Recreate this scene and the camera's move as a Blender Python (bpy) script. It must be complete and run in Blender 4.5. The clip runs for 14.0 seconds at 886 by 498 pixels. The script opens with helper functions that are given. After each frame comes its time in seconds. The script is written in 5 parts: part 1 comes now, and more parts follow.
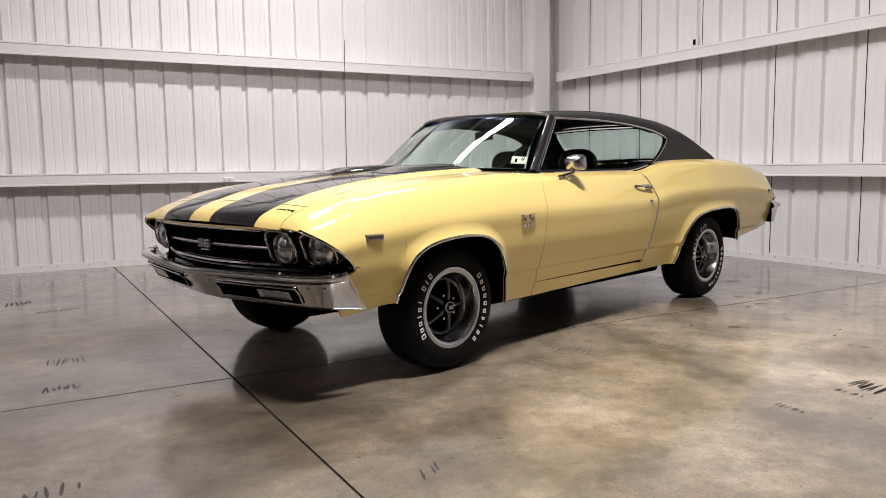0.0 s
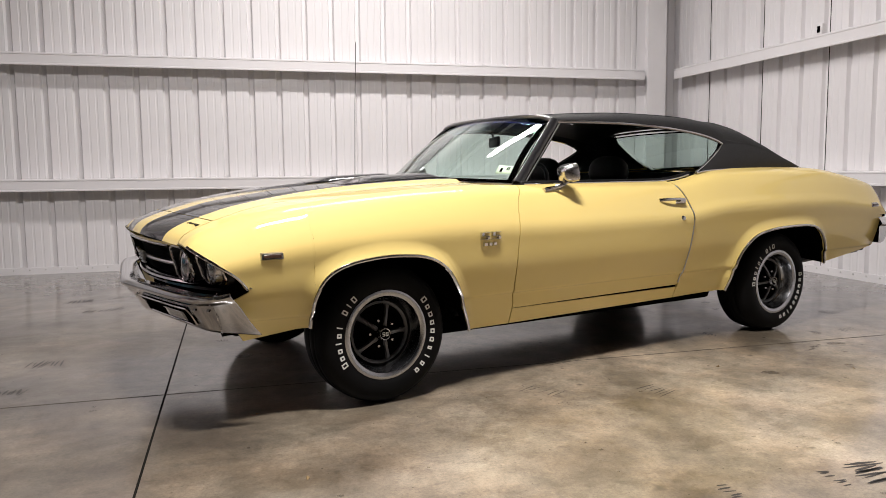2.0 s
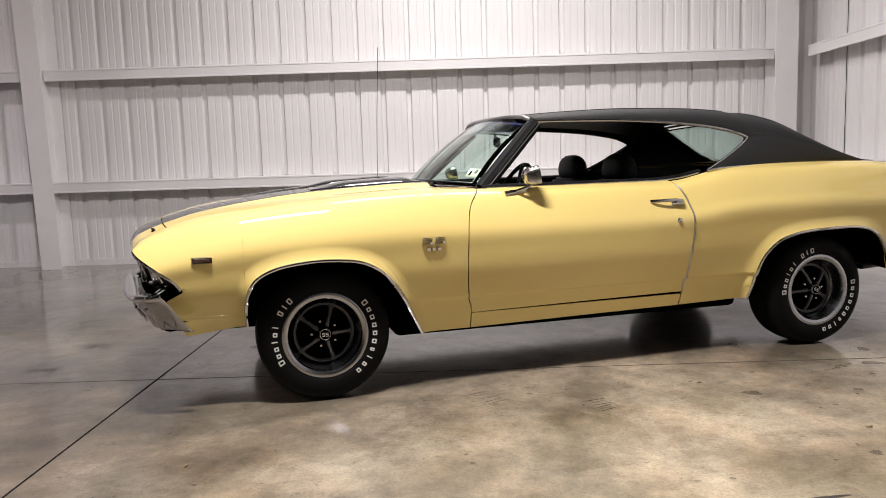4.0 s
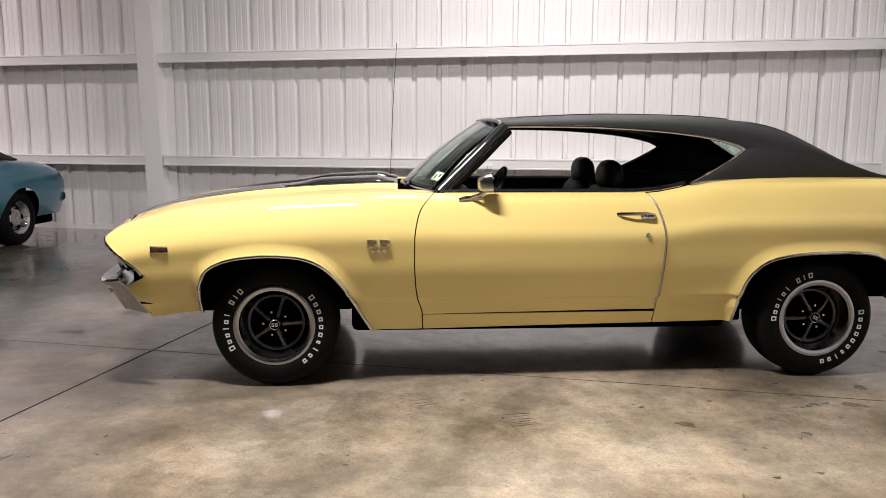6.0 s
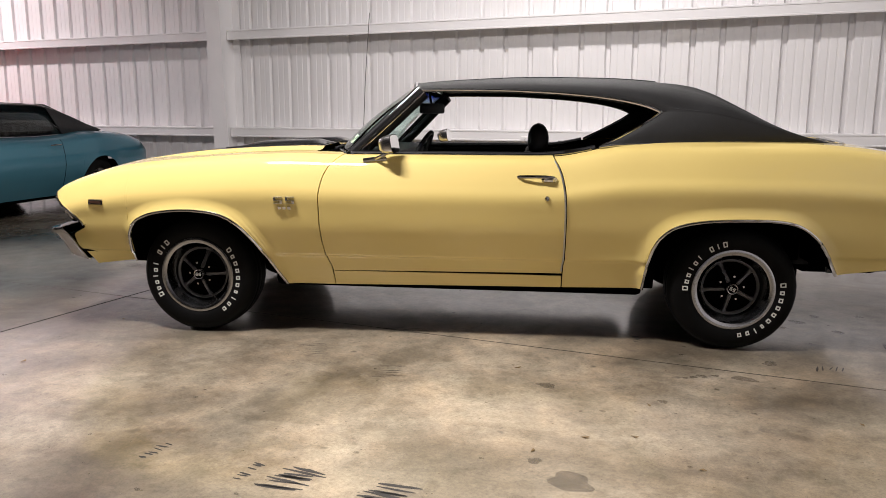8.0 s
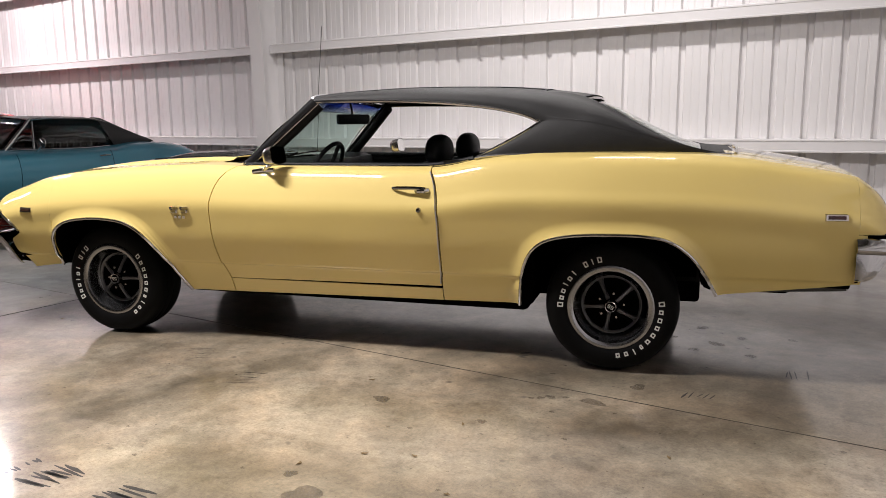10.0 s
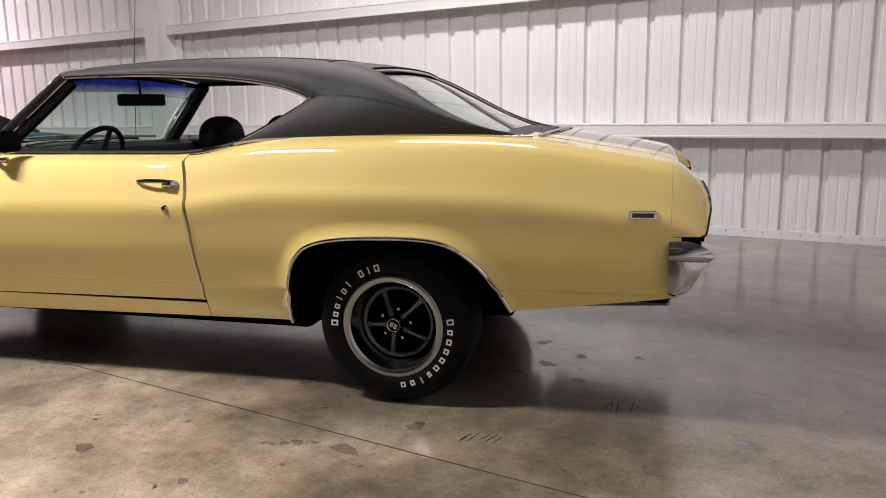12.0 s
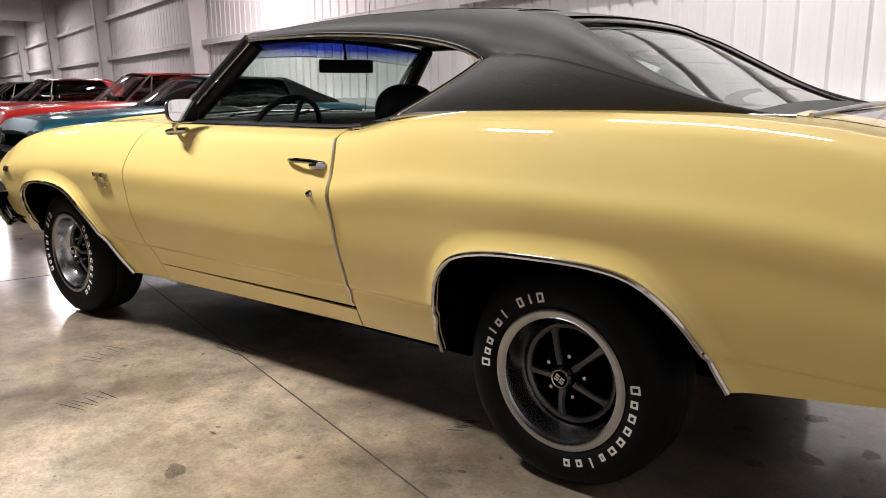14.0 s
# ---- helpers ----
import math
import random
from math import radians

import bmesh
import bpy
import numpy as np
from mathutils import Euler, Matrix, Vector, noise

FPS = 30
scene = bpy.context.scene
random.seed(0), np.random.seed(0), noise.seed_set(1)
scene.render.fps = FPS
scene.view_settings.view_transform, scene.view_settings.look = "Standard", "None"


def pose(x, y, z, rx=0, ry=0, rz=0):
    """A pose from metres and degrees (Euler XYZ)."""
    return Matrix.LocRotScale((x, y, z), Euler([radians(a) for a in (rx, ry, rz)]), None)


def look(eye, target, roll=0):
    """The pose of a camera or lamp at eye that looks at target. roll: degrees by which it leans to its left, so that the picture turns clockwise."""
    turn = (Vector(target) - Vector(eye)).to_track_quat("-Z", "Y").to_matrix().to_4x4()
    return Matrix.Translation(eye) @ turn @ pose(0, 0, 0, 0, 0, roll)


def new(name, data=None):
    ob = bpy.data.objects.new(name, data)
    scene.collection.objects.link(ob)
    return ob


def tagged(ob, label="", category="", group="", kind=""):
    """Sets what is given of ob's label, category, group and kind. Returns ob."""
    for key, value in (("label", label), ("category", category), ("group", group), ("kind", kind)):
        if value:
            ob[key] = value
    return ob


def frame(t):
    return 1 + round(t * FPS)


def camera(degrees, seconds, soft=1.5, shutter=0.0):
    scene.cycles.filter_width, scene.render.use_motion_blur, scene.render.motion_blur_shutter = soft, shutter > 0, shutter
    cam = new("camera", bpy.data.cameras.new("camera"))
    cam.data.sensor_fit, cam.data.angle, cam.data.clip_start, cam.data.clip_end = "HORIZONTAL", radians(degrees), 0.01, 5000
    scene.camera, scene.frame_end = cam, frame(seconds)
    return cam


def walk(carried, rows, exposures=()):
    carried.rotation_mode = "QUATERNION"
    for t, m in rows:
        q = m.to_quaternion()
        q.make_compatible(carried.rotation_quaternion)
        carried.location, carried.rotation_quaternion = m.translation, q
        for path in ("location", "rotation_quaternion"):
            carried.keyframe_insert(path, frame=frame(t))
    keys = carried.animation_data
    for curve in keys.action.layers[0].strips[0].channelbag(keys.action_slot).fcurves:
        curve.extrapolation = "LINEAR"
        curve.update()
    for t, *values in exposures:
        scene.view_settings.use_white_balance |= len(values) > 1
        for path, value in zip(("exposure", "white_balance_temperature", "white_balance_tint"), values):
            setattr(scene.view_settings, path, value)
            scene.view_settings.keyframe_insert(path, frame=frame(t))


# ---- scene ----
cam = camera(60.7, 14.0, soft=0.75)
PATH = [
    (0, (-3.302, -4.038, 1.03), (-2.325, -2.306, 0.815), -0.8),
    (0.5, (-3.002, -4.004, 1.04), (-2.096, -2.236, 0.812), -0.7),
    (1, (-2.681, -4.051, 1.051), (-1.921, -2.213, 0.835), -0.3),
    (1.5, (-2.375, -4.132, 1.073), (-1.757, -2.241, 0.867), -0.1),
    (2, (-2.057, -4.109, 1.06), (-1.528, -2.191, 0.856), -0.6),
    (2.5, (-1.763, -4.14, 1.081), (-1.341, -2.194, 0.889), -1.6),
    (3, (-1.445, -4.297, 1.117), (-1.191, -2.323, 0.918), -1.9),
    (3.5, (-1.119, -4.318, 1.114), (-1.004, -2.334, 0.897), -2.0),
    (6, (0.221, -4.247, 1.273), (-0.197, -2.314, 0.98), 0.2),
    (6.5, (0.503, -4.181, 1.208), (-0.001, -2.274, 0.876), 0.1),
    (7, (0.781, -4.115, 1.191), (0.205, -2.234, 0.834), 0.3),
    (9.5, (2.343, -3.649, 1.212), (1.325, -1.957, 0.895), -0.4),
    (10, (2.556, -3.416, 1.215), (1.504, -1.748, 0.884), -0.5),
    (10.5, (2.786, -3.219, 1.212), (1.727, -1.557, 0.873), -0.7),
    (11, (2.902, -2.954, 1.188), (1.848, -1.289, 0.845), -0.8),
    (11.5, (2.943, -2.629, 1.178), (1.921, -0.944, 0.838), -0.9),
    (12, (2.998, -2.338, 1.154), (1.984, -0.651, 0.796), -0.8),
    (12.5, (3.014, -2.048, 1.137), (1.934, -0.412, 0.743), -0.4),
    (13, (2.913, -1.763, 1.127), (1.685, -0.241, 0.71), -0.0),
    (13.5, (2.766, -1.642, 1.174), (1.366, -0.291, 0.713), -1.0),
    (14, (2.796, -1.386, 1.124), (1.194, -0.261, 0.712), -0.4),
]
walk(cam, [(t, look(eye, target, roll)) for t, eye, target, roll in PATH],
     exposures=[(0.0, -0.08), (3.5, 0.0), (6.5, 0.04), (9.5, -0.04), (11.5, 0.04), (14.0, 0.20)])

# ---------------------------------------------------------------- light
EXPO = 0.0
scene.view_settings.exposure = EXPO
world = bpy.data.worlds.new("world")
scene.world = world
world.use_nodes = True
world.node_tree.nodes["Background"].inputs[0].default_value = (0.9, 0.93, 1.0, 1)
world.node_tree.nodes["Background"].inputs[1].default_value = 0.0

LAMP_Z = 4.75
# the lamp at (-11.0, -3.6) is an invented fill, no known fixture hangs there
LAMPS = [(-1.45, -2.1, 430, 1.3, 0.26), (-0.45, 2.5, 200, 2.9, 0.26), (-10.9, 2.7, 300, 1.3, 0.2), (-11.0, -3.6, 110, 2.4, 0.3), (-21.5, 1.9, 170, 2.4, 0.5), (-21.5, -3.6, 200, 1.3, 0.2), (-32, 1.2, 300, 1.3, 0.2), (-43, 2.0, 300, 1.3, 0.2), (-53, 1.0, 300, 1.3, 0.2)]


def lamp(x, y, watts, sx, sy):
    data = bpy.data.lights.new("ceiling_and_fill_lamp", "AREA")
    data.shape, data.size, data.size_y, data.energy = "RECTANGLE", sx, sy, watts
    data.color = (1.0, 0.943, 0.930) if x > -8 else (1.0, 0.88, 0.895)
    ob = new("ceiling_and_fill_lamp", data)
    ob.location = (x, y, LAMP_Z)
    return ob


for row in LAMPS:
    lamp(*row)

# ---------------------------------------------------------------- materials
def mat(name, color, rough=0.5, metal=0.0, coat=0.0, spec=0.5, noise_scale=0.0, amount=0.0, bump=0.0, bump_scale=0.0, rough_var=0.0):
    m = bpy.data.materials.new(name)
    m.use_nodes = True
    nt = m.node_tree
    b = nt.nodes["Principled BSDF"]
    b.inputs["Base Color"].default_value = (*color, 1)
    b.inputs["Roughness"].default_value = rough
    b.inputs["Metallic"].default_value = metal
    b.inputs["Coat Weight"].default_value = coat
    b.inputs["Coat Roughness"].default_value = 0.03
    b.inputs["Specular IOR Level"].default_value = spec
    if noise_scale:
        tc = nt.nodes.new("ShaderNodeTexCoord")
        n = nt.nodes.new("ShaderNodeTexNoise")
        n.inputs["Scale"].default_value, n.inputs["Detail"].default_value, n.inputs["Roughness"].default_value = noise_scale, 6, 0.62
        nt.links.new(tc.outputs["Object"], n.inputs["Vector"])
        if amount:
            mx = nt.nodes.new("ShaderNodeMix")
            mx.data_type = "RGBA"
            mx.inputs[6].default_value = (*[c * (1 - amount) for c in color], 1)
            mx.inputs[7].default_value = (*[min(1, c * (1 + amount)) for c in color], 1)
            nt.links.new(n.outputs[0], mx.inputs[0])
            nt.links.new(mx.outputs[2], b.inputs["Base Color"])
        if rough_var:
            r = nt.nodes.new("ShaderNodeMapRange")
            r.inputs[3].default_value, r.inputs[4].default_value = rough - rough_var, rough + rough_var
            nt.links.new(n.outputs[0], r.inputs[0])
            nt.links.new(r.outputs[0], b.inputs["Roughness"])
    if bump:
        tc = nt.nodes.new("ShaderNodeTexCoord")
        n2 = nt.nodes.new("ShaderNodeTexNoise")
        n2.inputs["Scale"].default_value, n2.inputs["Detail"].default_value = bump_scale, 3
        nt.links.new(tc.outputs["Object"], n2.inputs["Vector"])
        bp = nt.nodes.new("ShaderNodeBump")
        bp.inputs["Strength"].default_value, bp.inputs["Distance"].default_value = bump, 0.004
        nt.links.new(n2.outputs[0], bp.inputs["Height"])
        nt.links.new(bp.outputs[0], b.inputs["Normal"])
    return m


def glass_mat(name, tint, rough=0.0):
    m = bpy.data.materials.new(name)
    m.use_nodes = True
    b = m.node_tree.nodes["Principled BSDF"]
    b.inputs["Base Color"].default_value = (*tint, 1)
    b.inputs["Transmission Weight"].default_value = 1.0
    b.inputs["Roughness"].default_value = rough
    b.inputs["IOR"].default_value = 1.45
    return m


YELLOW = mat("yellow_paint", (0.735, 0.570, 0.195), 0.62, 0.0, coat=1.0, spec=0.25, noise_scale=3.0, amount=0.02, rough_var=0.03)
BLACKPAINT = mat("black_paint", (0.008, 0.008, 0.009), 0.5, coat=1.0, spec=0.1, noise_scale=4, amount=0.1, rough_var=0.03)
VINYL = mat("black_vinyl", (0.012, 0.012, 0.0125), 0.64, spec=0.42, noise_scale=30, amount=0.25, bump=0.24, bump_scale=300)
CHROME = mat("chrome", (0.52, 0.52, 0.53), 0.07, 1.0, noise_scale=6, amount=0.06, rough_var=0.04)
DULLCHROME = mat("brushed_chrome", (0.55, 0.54, 0.53), 0.24, 1.0, noise_scale=9, amount=0.08, rough_var=0.05)
RINGMETAL = mat("polished_ring", (0.40, 0.41, 0.43), 0.20, 1.0, noise_scale=8, amount=0.08, rough_var=0.05)
SATIN = mat("satin_stainless", (0.50, 0.50, 0.51), 0.30, 1.0, noise_scale=10, amount=0.05, rough_var=0.05)
STEEL = mat("grey_steel", (0.36, 0.36, 0.36), 0.42, 0.25, noise_scale=12, amount=0.15, rough_var=0.06)
RUBBER = mat("rubber", (0.0035, 0.0035, 0.0035), 0.6, spec=0.09, noise_scale=18, amount=0.3, bump=0.15, bump_scale=60)
BLACK = mat("matte_black", (0.0015, 0.0015, 0.0015), 0.9, spec=0.0, noise_scale=9, amount=0.3)
TRIMBLACK = mat("interior_black", (0.005, 0.005, 0.006), 0.55, spec=0.25, noise_scale=14, amount=0.3, bump=0.3, bump_scale=140)
WHITE = mat("white_letter", (0.62, 0.61, 0.57), 0.6, noise_scale=40, amount=0.12)
LENS_RED = mat("red_lens", (0.030, 0.003, 0.004), 0.16, coat=0.0, noise_scale=60, amount=0.2)
LENS_CLEAR = mat("lamp_glass", (0.32, 0.33, 0.33), 0.06, 0.85, coat=1.0, noise_scale=70, amount=0.25, bump=0.6, bump_scale=60)
GLASS = glass_mat("clear_glass", (0.68, 0.87, 0.80))
GLASS_SIDE = glass_mat("side_glass", (0.9, 0.97, 0.94))
GLASS_DARK = glass_mat("smoked_glass", (0.07, 0.08, 0.08))
WALLWHITE = mat("white_sheet_metal", (0.75, 0.735, 0.742), 0.42, noise_scale=1.6, amount=0.035, rough_var=0.06)
STEELWHITE = mat("white_steel", (0.74, 0.727, 0.734), 0.5, noise_scale=4, amount=0.05, rough_var=0.05)
DARKWALL = mat("darkened_far_wall", (0.05, 0.05, 0.052), 0.6, noise_scale=2, amount=0.1)
CEIL = mat("darkened_roof_sheet", (0.16, 0.16, 0.162), 0.6, noise_scale=2, amount=0.08)
AMBER = mat("amber_lens", (0.045, 0.022, 0.014), 0.25, coat=0.5, noise_scale=60, amount=0.2)
WHEELGREY = mat("dark_wheel_grey", (0.11, 0.11, 0.112), 0.36, 0.5, noise_scale=14, amount=0.15, rough_var=0.05)
BADGE = mat("badge_chrome", (0.78, 0.77, 0.75), 0.18, 1.0, noise_scale=30, amount=0.08)
AERIAL = mat("dark_steel_rod", (0.06, 0.06, 0.06), 0.4, 0.6, noise_scale=20, amount=0.1)
JOINT = mat("worn_joint", (0.065, 0.055, 0.044), 0.7, noise_scale=25, amount=0.6)
SEAM = mat("joint_fill", (0.012, 0.011, 0.010), 0.95, spec=0.05, noise_scale=30, amount=0.4)


def concrete():
    m = bpy.data.materials.new("polished_concrete")
    m.use_nodes = True
    nt = m.node_tree
    b = nt.nodes["Principled BSDF"]
    tc = nt.nodes.new("ShaderNodeTexCoord")

    def noise_node(scale, detail=5, rough=0.6, distort=0.0):
        n = nt.nodes.new("ShaderNodeTexNoise")
        n.inputs["Scale"].default_value, n.inputs["Detail"].default_value = scale, detail
        n.inputs["Roughness"].default_value, n.inputs["Distortion"].default_value = rough, distort
        nt.links.new(tc.outputs["Object"], n.inputs["Vector"])
        return n

    def ramp(src, stops):
        r = nt.nodes.new("ShaderNodeValToRGB")
        while len(r.color_ramp.elements) < len(stops):
            r.color_ramp.elements.new(0.5)
        for e, (p, c) in zip(r.color_ramp.elements, stops):
            e.position, e.color = p, (*c, 1)
        nt.links.new(src, r.inputs[0])
        return r

    def mix(a, bb, fac, blend="MIX"):
        x = nt.nodes.new("ShaderNodeMix")
        x.data_type, x.blend_type = "RGBA", blend
        for sock, v in ((x.inputs[6], a), (x.inputs[7], bb)):
            if isinstance(v, tuple):
                sock.default_value = (*v, 1)
            else:
                nt.links.new(v, sock)
        if isinstance(fac, float):
            x.inputs[0].default_value = fac
        else:
            nt.links.new(fac, x.inputs[0])
        return x.outputs[2]

    big = ramp(noise_node(0.55, 15, 0.66, 0.2).outputs[0], [(0.36, (0.050, 0.042, 0.033)), (0.455, (0.088, 0.075, 0.058)), (0.50, (0.118, 0.101, 0.079)), (0.545, (0.146, 0.126, 0.100)), (0.64, (0.205, 0.180, 0.146))])
    hue = ramp(noise_node(1.7, 10, 0.7).outputs[0], [(0.40, (0.97, 1.0, 1.0)), (0.50, (1.0, 1.0, 0.99)), (0.62, (1.05, 1.0, 0.95))])
    mid = ramp(noise_node(7.0, 15, 0.82, 0.15).outputs[0], [(0.36, (0.56, 0.54, 0.51)), (0.47, (0.92, 0.92, 0.91)), (0.53, (1.05, 1.05, 1.04)), (0.64, (1.30, 1.29, 1.27))])
    fine = ramp(noise_node(75, 8, 0.8).outputs[0], [(0.33, (0.55, 0.53, 0.50)), (0.50, (1.0, 1.0, 1.0)), (0.68, (1.28, 1.28, 1.27))])
    col = mix(big.outputs[0], hue.outputs[0], 1.0, "MULTIPLY")
    col = mix(col, mid.outputs[0], 0.9, "MULTIPLY")
    col = mix(col, fine.outputs[0], 0.75, "MULTIPLY")
    # a broad pale pool, ragged in outline: lamplight painted into the slab's colour
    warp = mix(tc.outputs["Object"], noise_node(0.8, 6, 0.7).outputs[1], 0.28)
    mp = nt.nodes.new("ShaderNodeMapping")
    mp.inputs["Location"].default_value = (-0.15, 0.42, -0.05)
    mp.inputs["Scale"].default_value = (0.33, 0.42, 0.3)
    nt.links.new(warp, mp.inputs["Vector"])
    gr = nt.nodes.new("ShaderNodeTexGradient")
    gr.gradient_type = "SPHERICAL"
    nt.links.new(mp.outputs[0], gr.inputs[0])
    lit_pool = ramp(gr.outputs[0], [(0.0, (0.95, 0.93, 0.92)), (0.30, (1.64, 1.59, 1.52)), (0.75, (2.44, 2.35, 2.21))])
    col = mix(col, lit_pool.outputs[0], 1.0, "MULTIPLY")
    trowel = ramp(noise_node(1.9, 15, 0.70, 0.1).outputs[0], [(0.44, (0.74, 0.72, 0.69)), (0.475, (0.95, 0.95, 0.94)), (0.53, (1.0, 1.0, 1.0)), (0.565, (1.20, 1.19, 1.17))])
    col = mix(col, trowel.outputs[0], 0.8, "MULTIPLY")
    pits = nt.nodes.new("ShaderNodeTexVoronoi")
    pits.inputs["Scale"].default_value = 26
    nt.links.new(tc.outputs["Object"], pits.inputs["Vector"])
    pit = ramp(pits.outputs["Distance"], [(0.06, (0.40, 0.37, 0.34)), (0.15, (1.0, 1.0, 1.0))])
    patch = ramp(noise_node(1.1, 5, 0.6).outputs[0], [(0.48, (0, 0, 0)), (0.60, (0.8, 0.8, 0.8))])
    col = mix(col, mix(col, pit.outputs[0], 1.0, "MULTIPLY"), patch.outputs[0])
    spots = ramp(noise_node(7.5, 2, 0.5).outputs[0], [(0.70, (0, 0, 0)), (0.78, (1, 1, 1))])
    col = mix(col, (0.085, 0.07, 0.055), spots.outputs[0])
    nt.links.new(col, b.inputs["Base Color"])
    rr = nt.nodes.new("ShaderNodeMapRange")
    rr.inputs[1].default_value, rr.inputs[2].default_value = 0.3, 0.7
    rr.inputs[3].default_value, rr.inputs[4].default_value = 0.30, 0.52
    nt.links.new(noise_node(2.2, 6, 0.65, 0.8).outputs[0], rr.inputs[0])
    nt.links.new(rr.outputs[0], b.inputs["Roughness"])
    b.inputs["Specular IOR Level"].default_value = 0.7
    b.inputs["Coat Weight"].default_value = 1.0
    b.inputs["Coat Roughness"].default_value = 0.13
    bp = nt.nodes.new("ShaderNodeBump")
    bp.inputs["Strength"].default_value, bp.inputs["Distance"].default_value = 0.06, 0.004
    nt.links.new(noise_node(14, 5, 0.6).outputs[0], bp.inputs["Height"])
    nt.links.new(bp.outputs[0], b.inputs["Normal"])
    return m


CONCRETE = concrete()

# ---------------------------------------------------------------- mesh helpers
def grid(P, close_u=False, close_v=False):
    P = np.asarray(P, float)
    nu, nv = P.shape[:2]
    idx = lambda i, j: (i % nu) * nv + (j % nv)
    faces = [(idx(i, j), idx(i + 1, j), idx(i + 1, j + 1), idx(i, j + 1)) for i in range(nu - (not close_u)) for j in range(nv - (not close_v))]
    return P.reshape(-1, 3).tolist(), faces


def joined(pieces):
    verts, faces = [], []
    for v, f in pieces:
        n = len(verts)
        verts += [tuple(p) for p in v]
        faces += [tuple(i + n for i in q) for q in f]
    return verts, faces


def mirrored(vf):
    return [(x, -y, z) for x, y, z in vf[0]], [q[::-1] for q in vf[1]]


def moved(vf, m):
    return [tuple(m @ Vector(p)) for p in vf[0]], vf[1]


def box(x0, x1, y0, y1, z0, z1, b=0.0):
    """A box, its edges cut by b."""
    bm = bmesh.new()
    bmesh.ops.create_cube(bm, size=1.0)
    for v in bm.verts:
        v.co = Vector(((x0 + x1) / 2 + v.co.x * (x1 - x0), (y0 + y1) / 2 + v.co.y * (y1 - y0), (z0 + z1) / 2 + v.co.z * (z1 - z0)))
    if b:
        bmesh.ops.bevel(bm, geom=bm.edges[:], offset=b, segments=2, affect="EDGES", profile=0.5)
    bm.verts.ensure_lookup_table()
    out = [tuple(v.co) for v in bm.verts], [tuple(v.index for v in f.verts) for f in bm.faces]
    bm.free()
    return out


def revolve(profile, n=48, axis="y"):
    """Turns a profile of (radius, along) round the y axis."""
    P = [[(r * math.cos(a), h, r * math.sin(a)) for r, h in profile] for a in np.linspace(0, 2 * math.pi, n, endpoint=False)]
    return grid(P, close_u=True)


def tube(points, r, n=8, closed=False, flat=1.0):
    pts = [Vector(p) for p in points]
    rings = []
    up = Vector((0, 0, 1))
    for i, p in enumerate(pts):
        a, b = pts[max(i - 1, 0)], pts[min(i + 1, len(pts) - 1)]
        if closed:
            a, b = pts[i - 1], pts[(i + 1) % len(pts)]
        t = (b - a).normalized()
        side = t.cross(up)
        side = side.normalized() if side.length > 0.05 else t.cross(Vector((0, 1, 0))).normalized()
        nrm = side.cross(t).normalized()
        rings.append([p + side * (r * flat * math.cos(k)) + nrm * (r * math.sin(k)) for k in np.linspace(0, 2 * math.pi, n, endpoint=False)])
    v, f = grid([[tuple(q) for q in ring] for ring in rings], close_u=closed, close_v=True)
    if not closed:
        f.append(tuple(range(n))[::-1])
        f.append(tuple(range(len(v) - n, len(v))))
    return v, f


def rail(pts, n=40):
    """A smooth line through the points."""
    P = np.array(pts, float)
    P = np.vstack([2 * P[0] - P[1], P, 2 * P[-1] - P[-2]])
    segs = len(P) - 3
    q = np.linspace(0, segs, n)
    i = np.minimum(q.astype(int), segs - 1)
    t = (q - i)[:, None]
    a, b, c, d = P[i], P[i + 1], P[i + 2], P[i + 3]
    return 0.5 * (2 * b + (c - a) * t + (2 * a - 5 * b + 4 * c - d) * t * t + (3 * b - a - 3 * c + d) * t**3)


def keyed(keys):
    """A smooth function through (x, value) keys that does not overshoot."""
    X, Y = np.array(keys, float).T
    h, dl = np.diff(X), np.diff(Y) / np.diff(X)
    m = np.r_[dl[0], [0 if a * b <= 0 else 2 * a * b / (a + b) for a, b in zip(dl[:-1], dl[1:])], dl[-1]]

    def f(x):
        x = min(max(x, X[0]), X[-1])
        i = min(max(int(np.searchsorted(X, x)) - 1, 0), len(h) - 1)
        t = (x - X[i]) / h[i]
        return Y[i] * (1 + 2 * t) * (1 - t) ** 2 + m[i] * h[i] * t * (1 - t) ** 2 + Y[i + 1] * t * t * (3 - 2 * t) + m[i + 1] * h[i] * t * t * (t - 1)

    return f


def smooth(t):
    t = min(max(t, 0.0), 1.0)
    return t * t * (3 - 2 * t)


def mesh_of(name, vf, material, flat=False):
    me = bpy.data.meshes.new(name)
    me.from_pydata([tuple(map(float, p)) for p in vf[0]], [], vf[1])
    me.update()
    if not flat:
        me.polygons.foreach_set("use_smooth", [True] * len(me.polygons))
        me.set_sharp_from_angle(angle=radians(38))
    me.materials.append(material)
    return me


def part(name, vf, material, parent, label="", solid=0.0, offset=-1.0, flat=False):
    """Links one mesh as a part under its thing."""
    if isinstance(vf, list):
        vf = joined(vf)
    ob = new(name, mesh_of(name, vf, material, flat))
    ob.parent = parent
    if label:
        tagged(ob, label)
    if solid:
        md = ob.modifiers.new("thickness", "SOLIDIFY")
        md.thickness, md.offset = solid, offset
    return ob


def thing(name, label, category, group="", m=None):
    ob = tagged(new(name), label, category, group)
    if m is not None:
        ob.matrix_basis = m
    return ob


def setting(name, vf, material, flat=True):
    if isinstance(vf, list):
        vf = joined(vf)
    return tagged(new(name, mesh_of(name, vf, material, flat)), kind="structure")


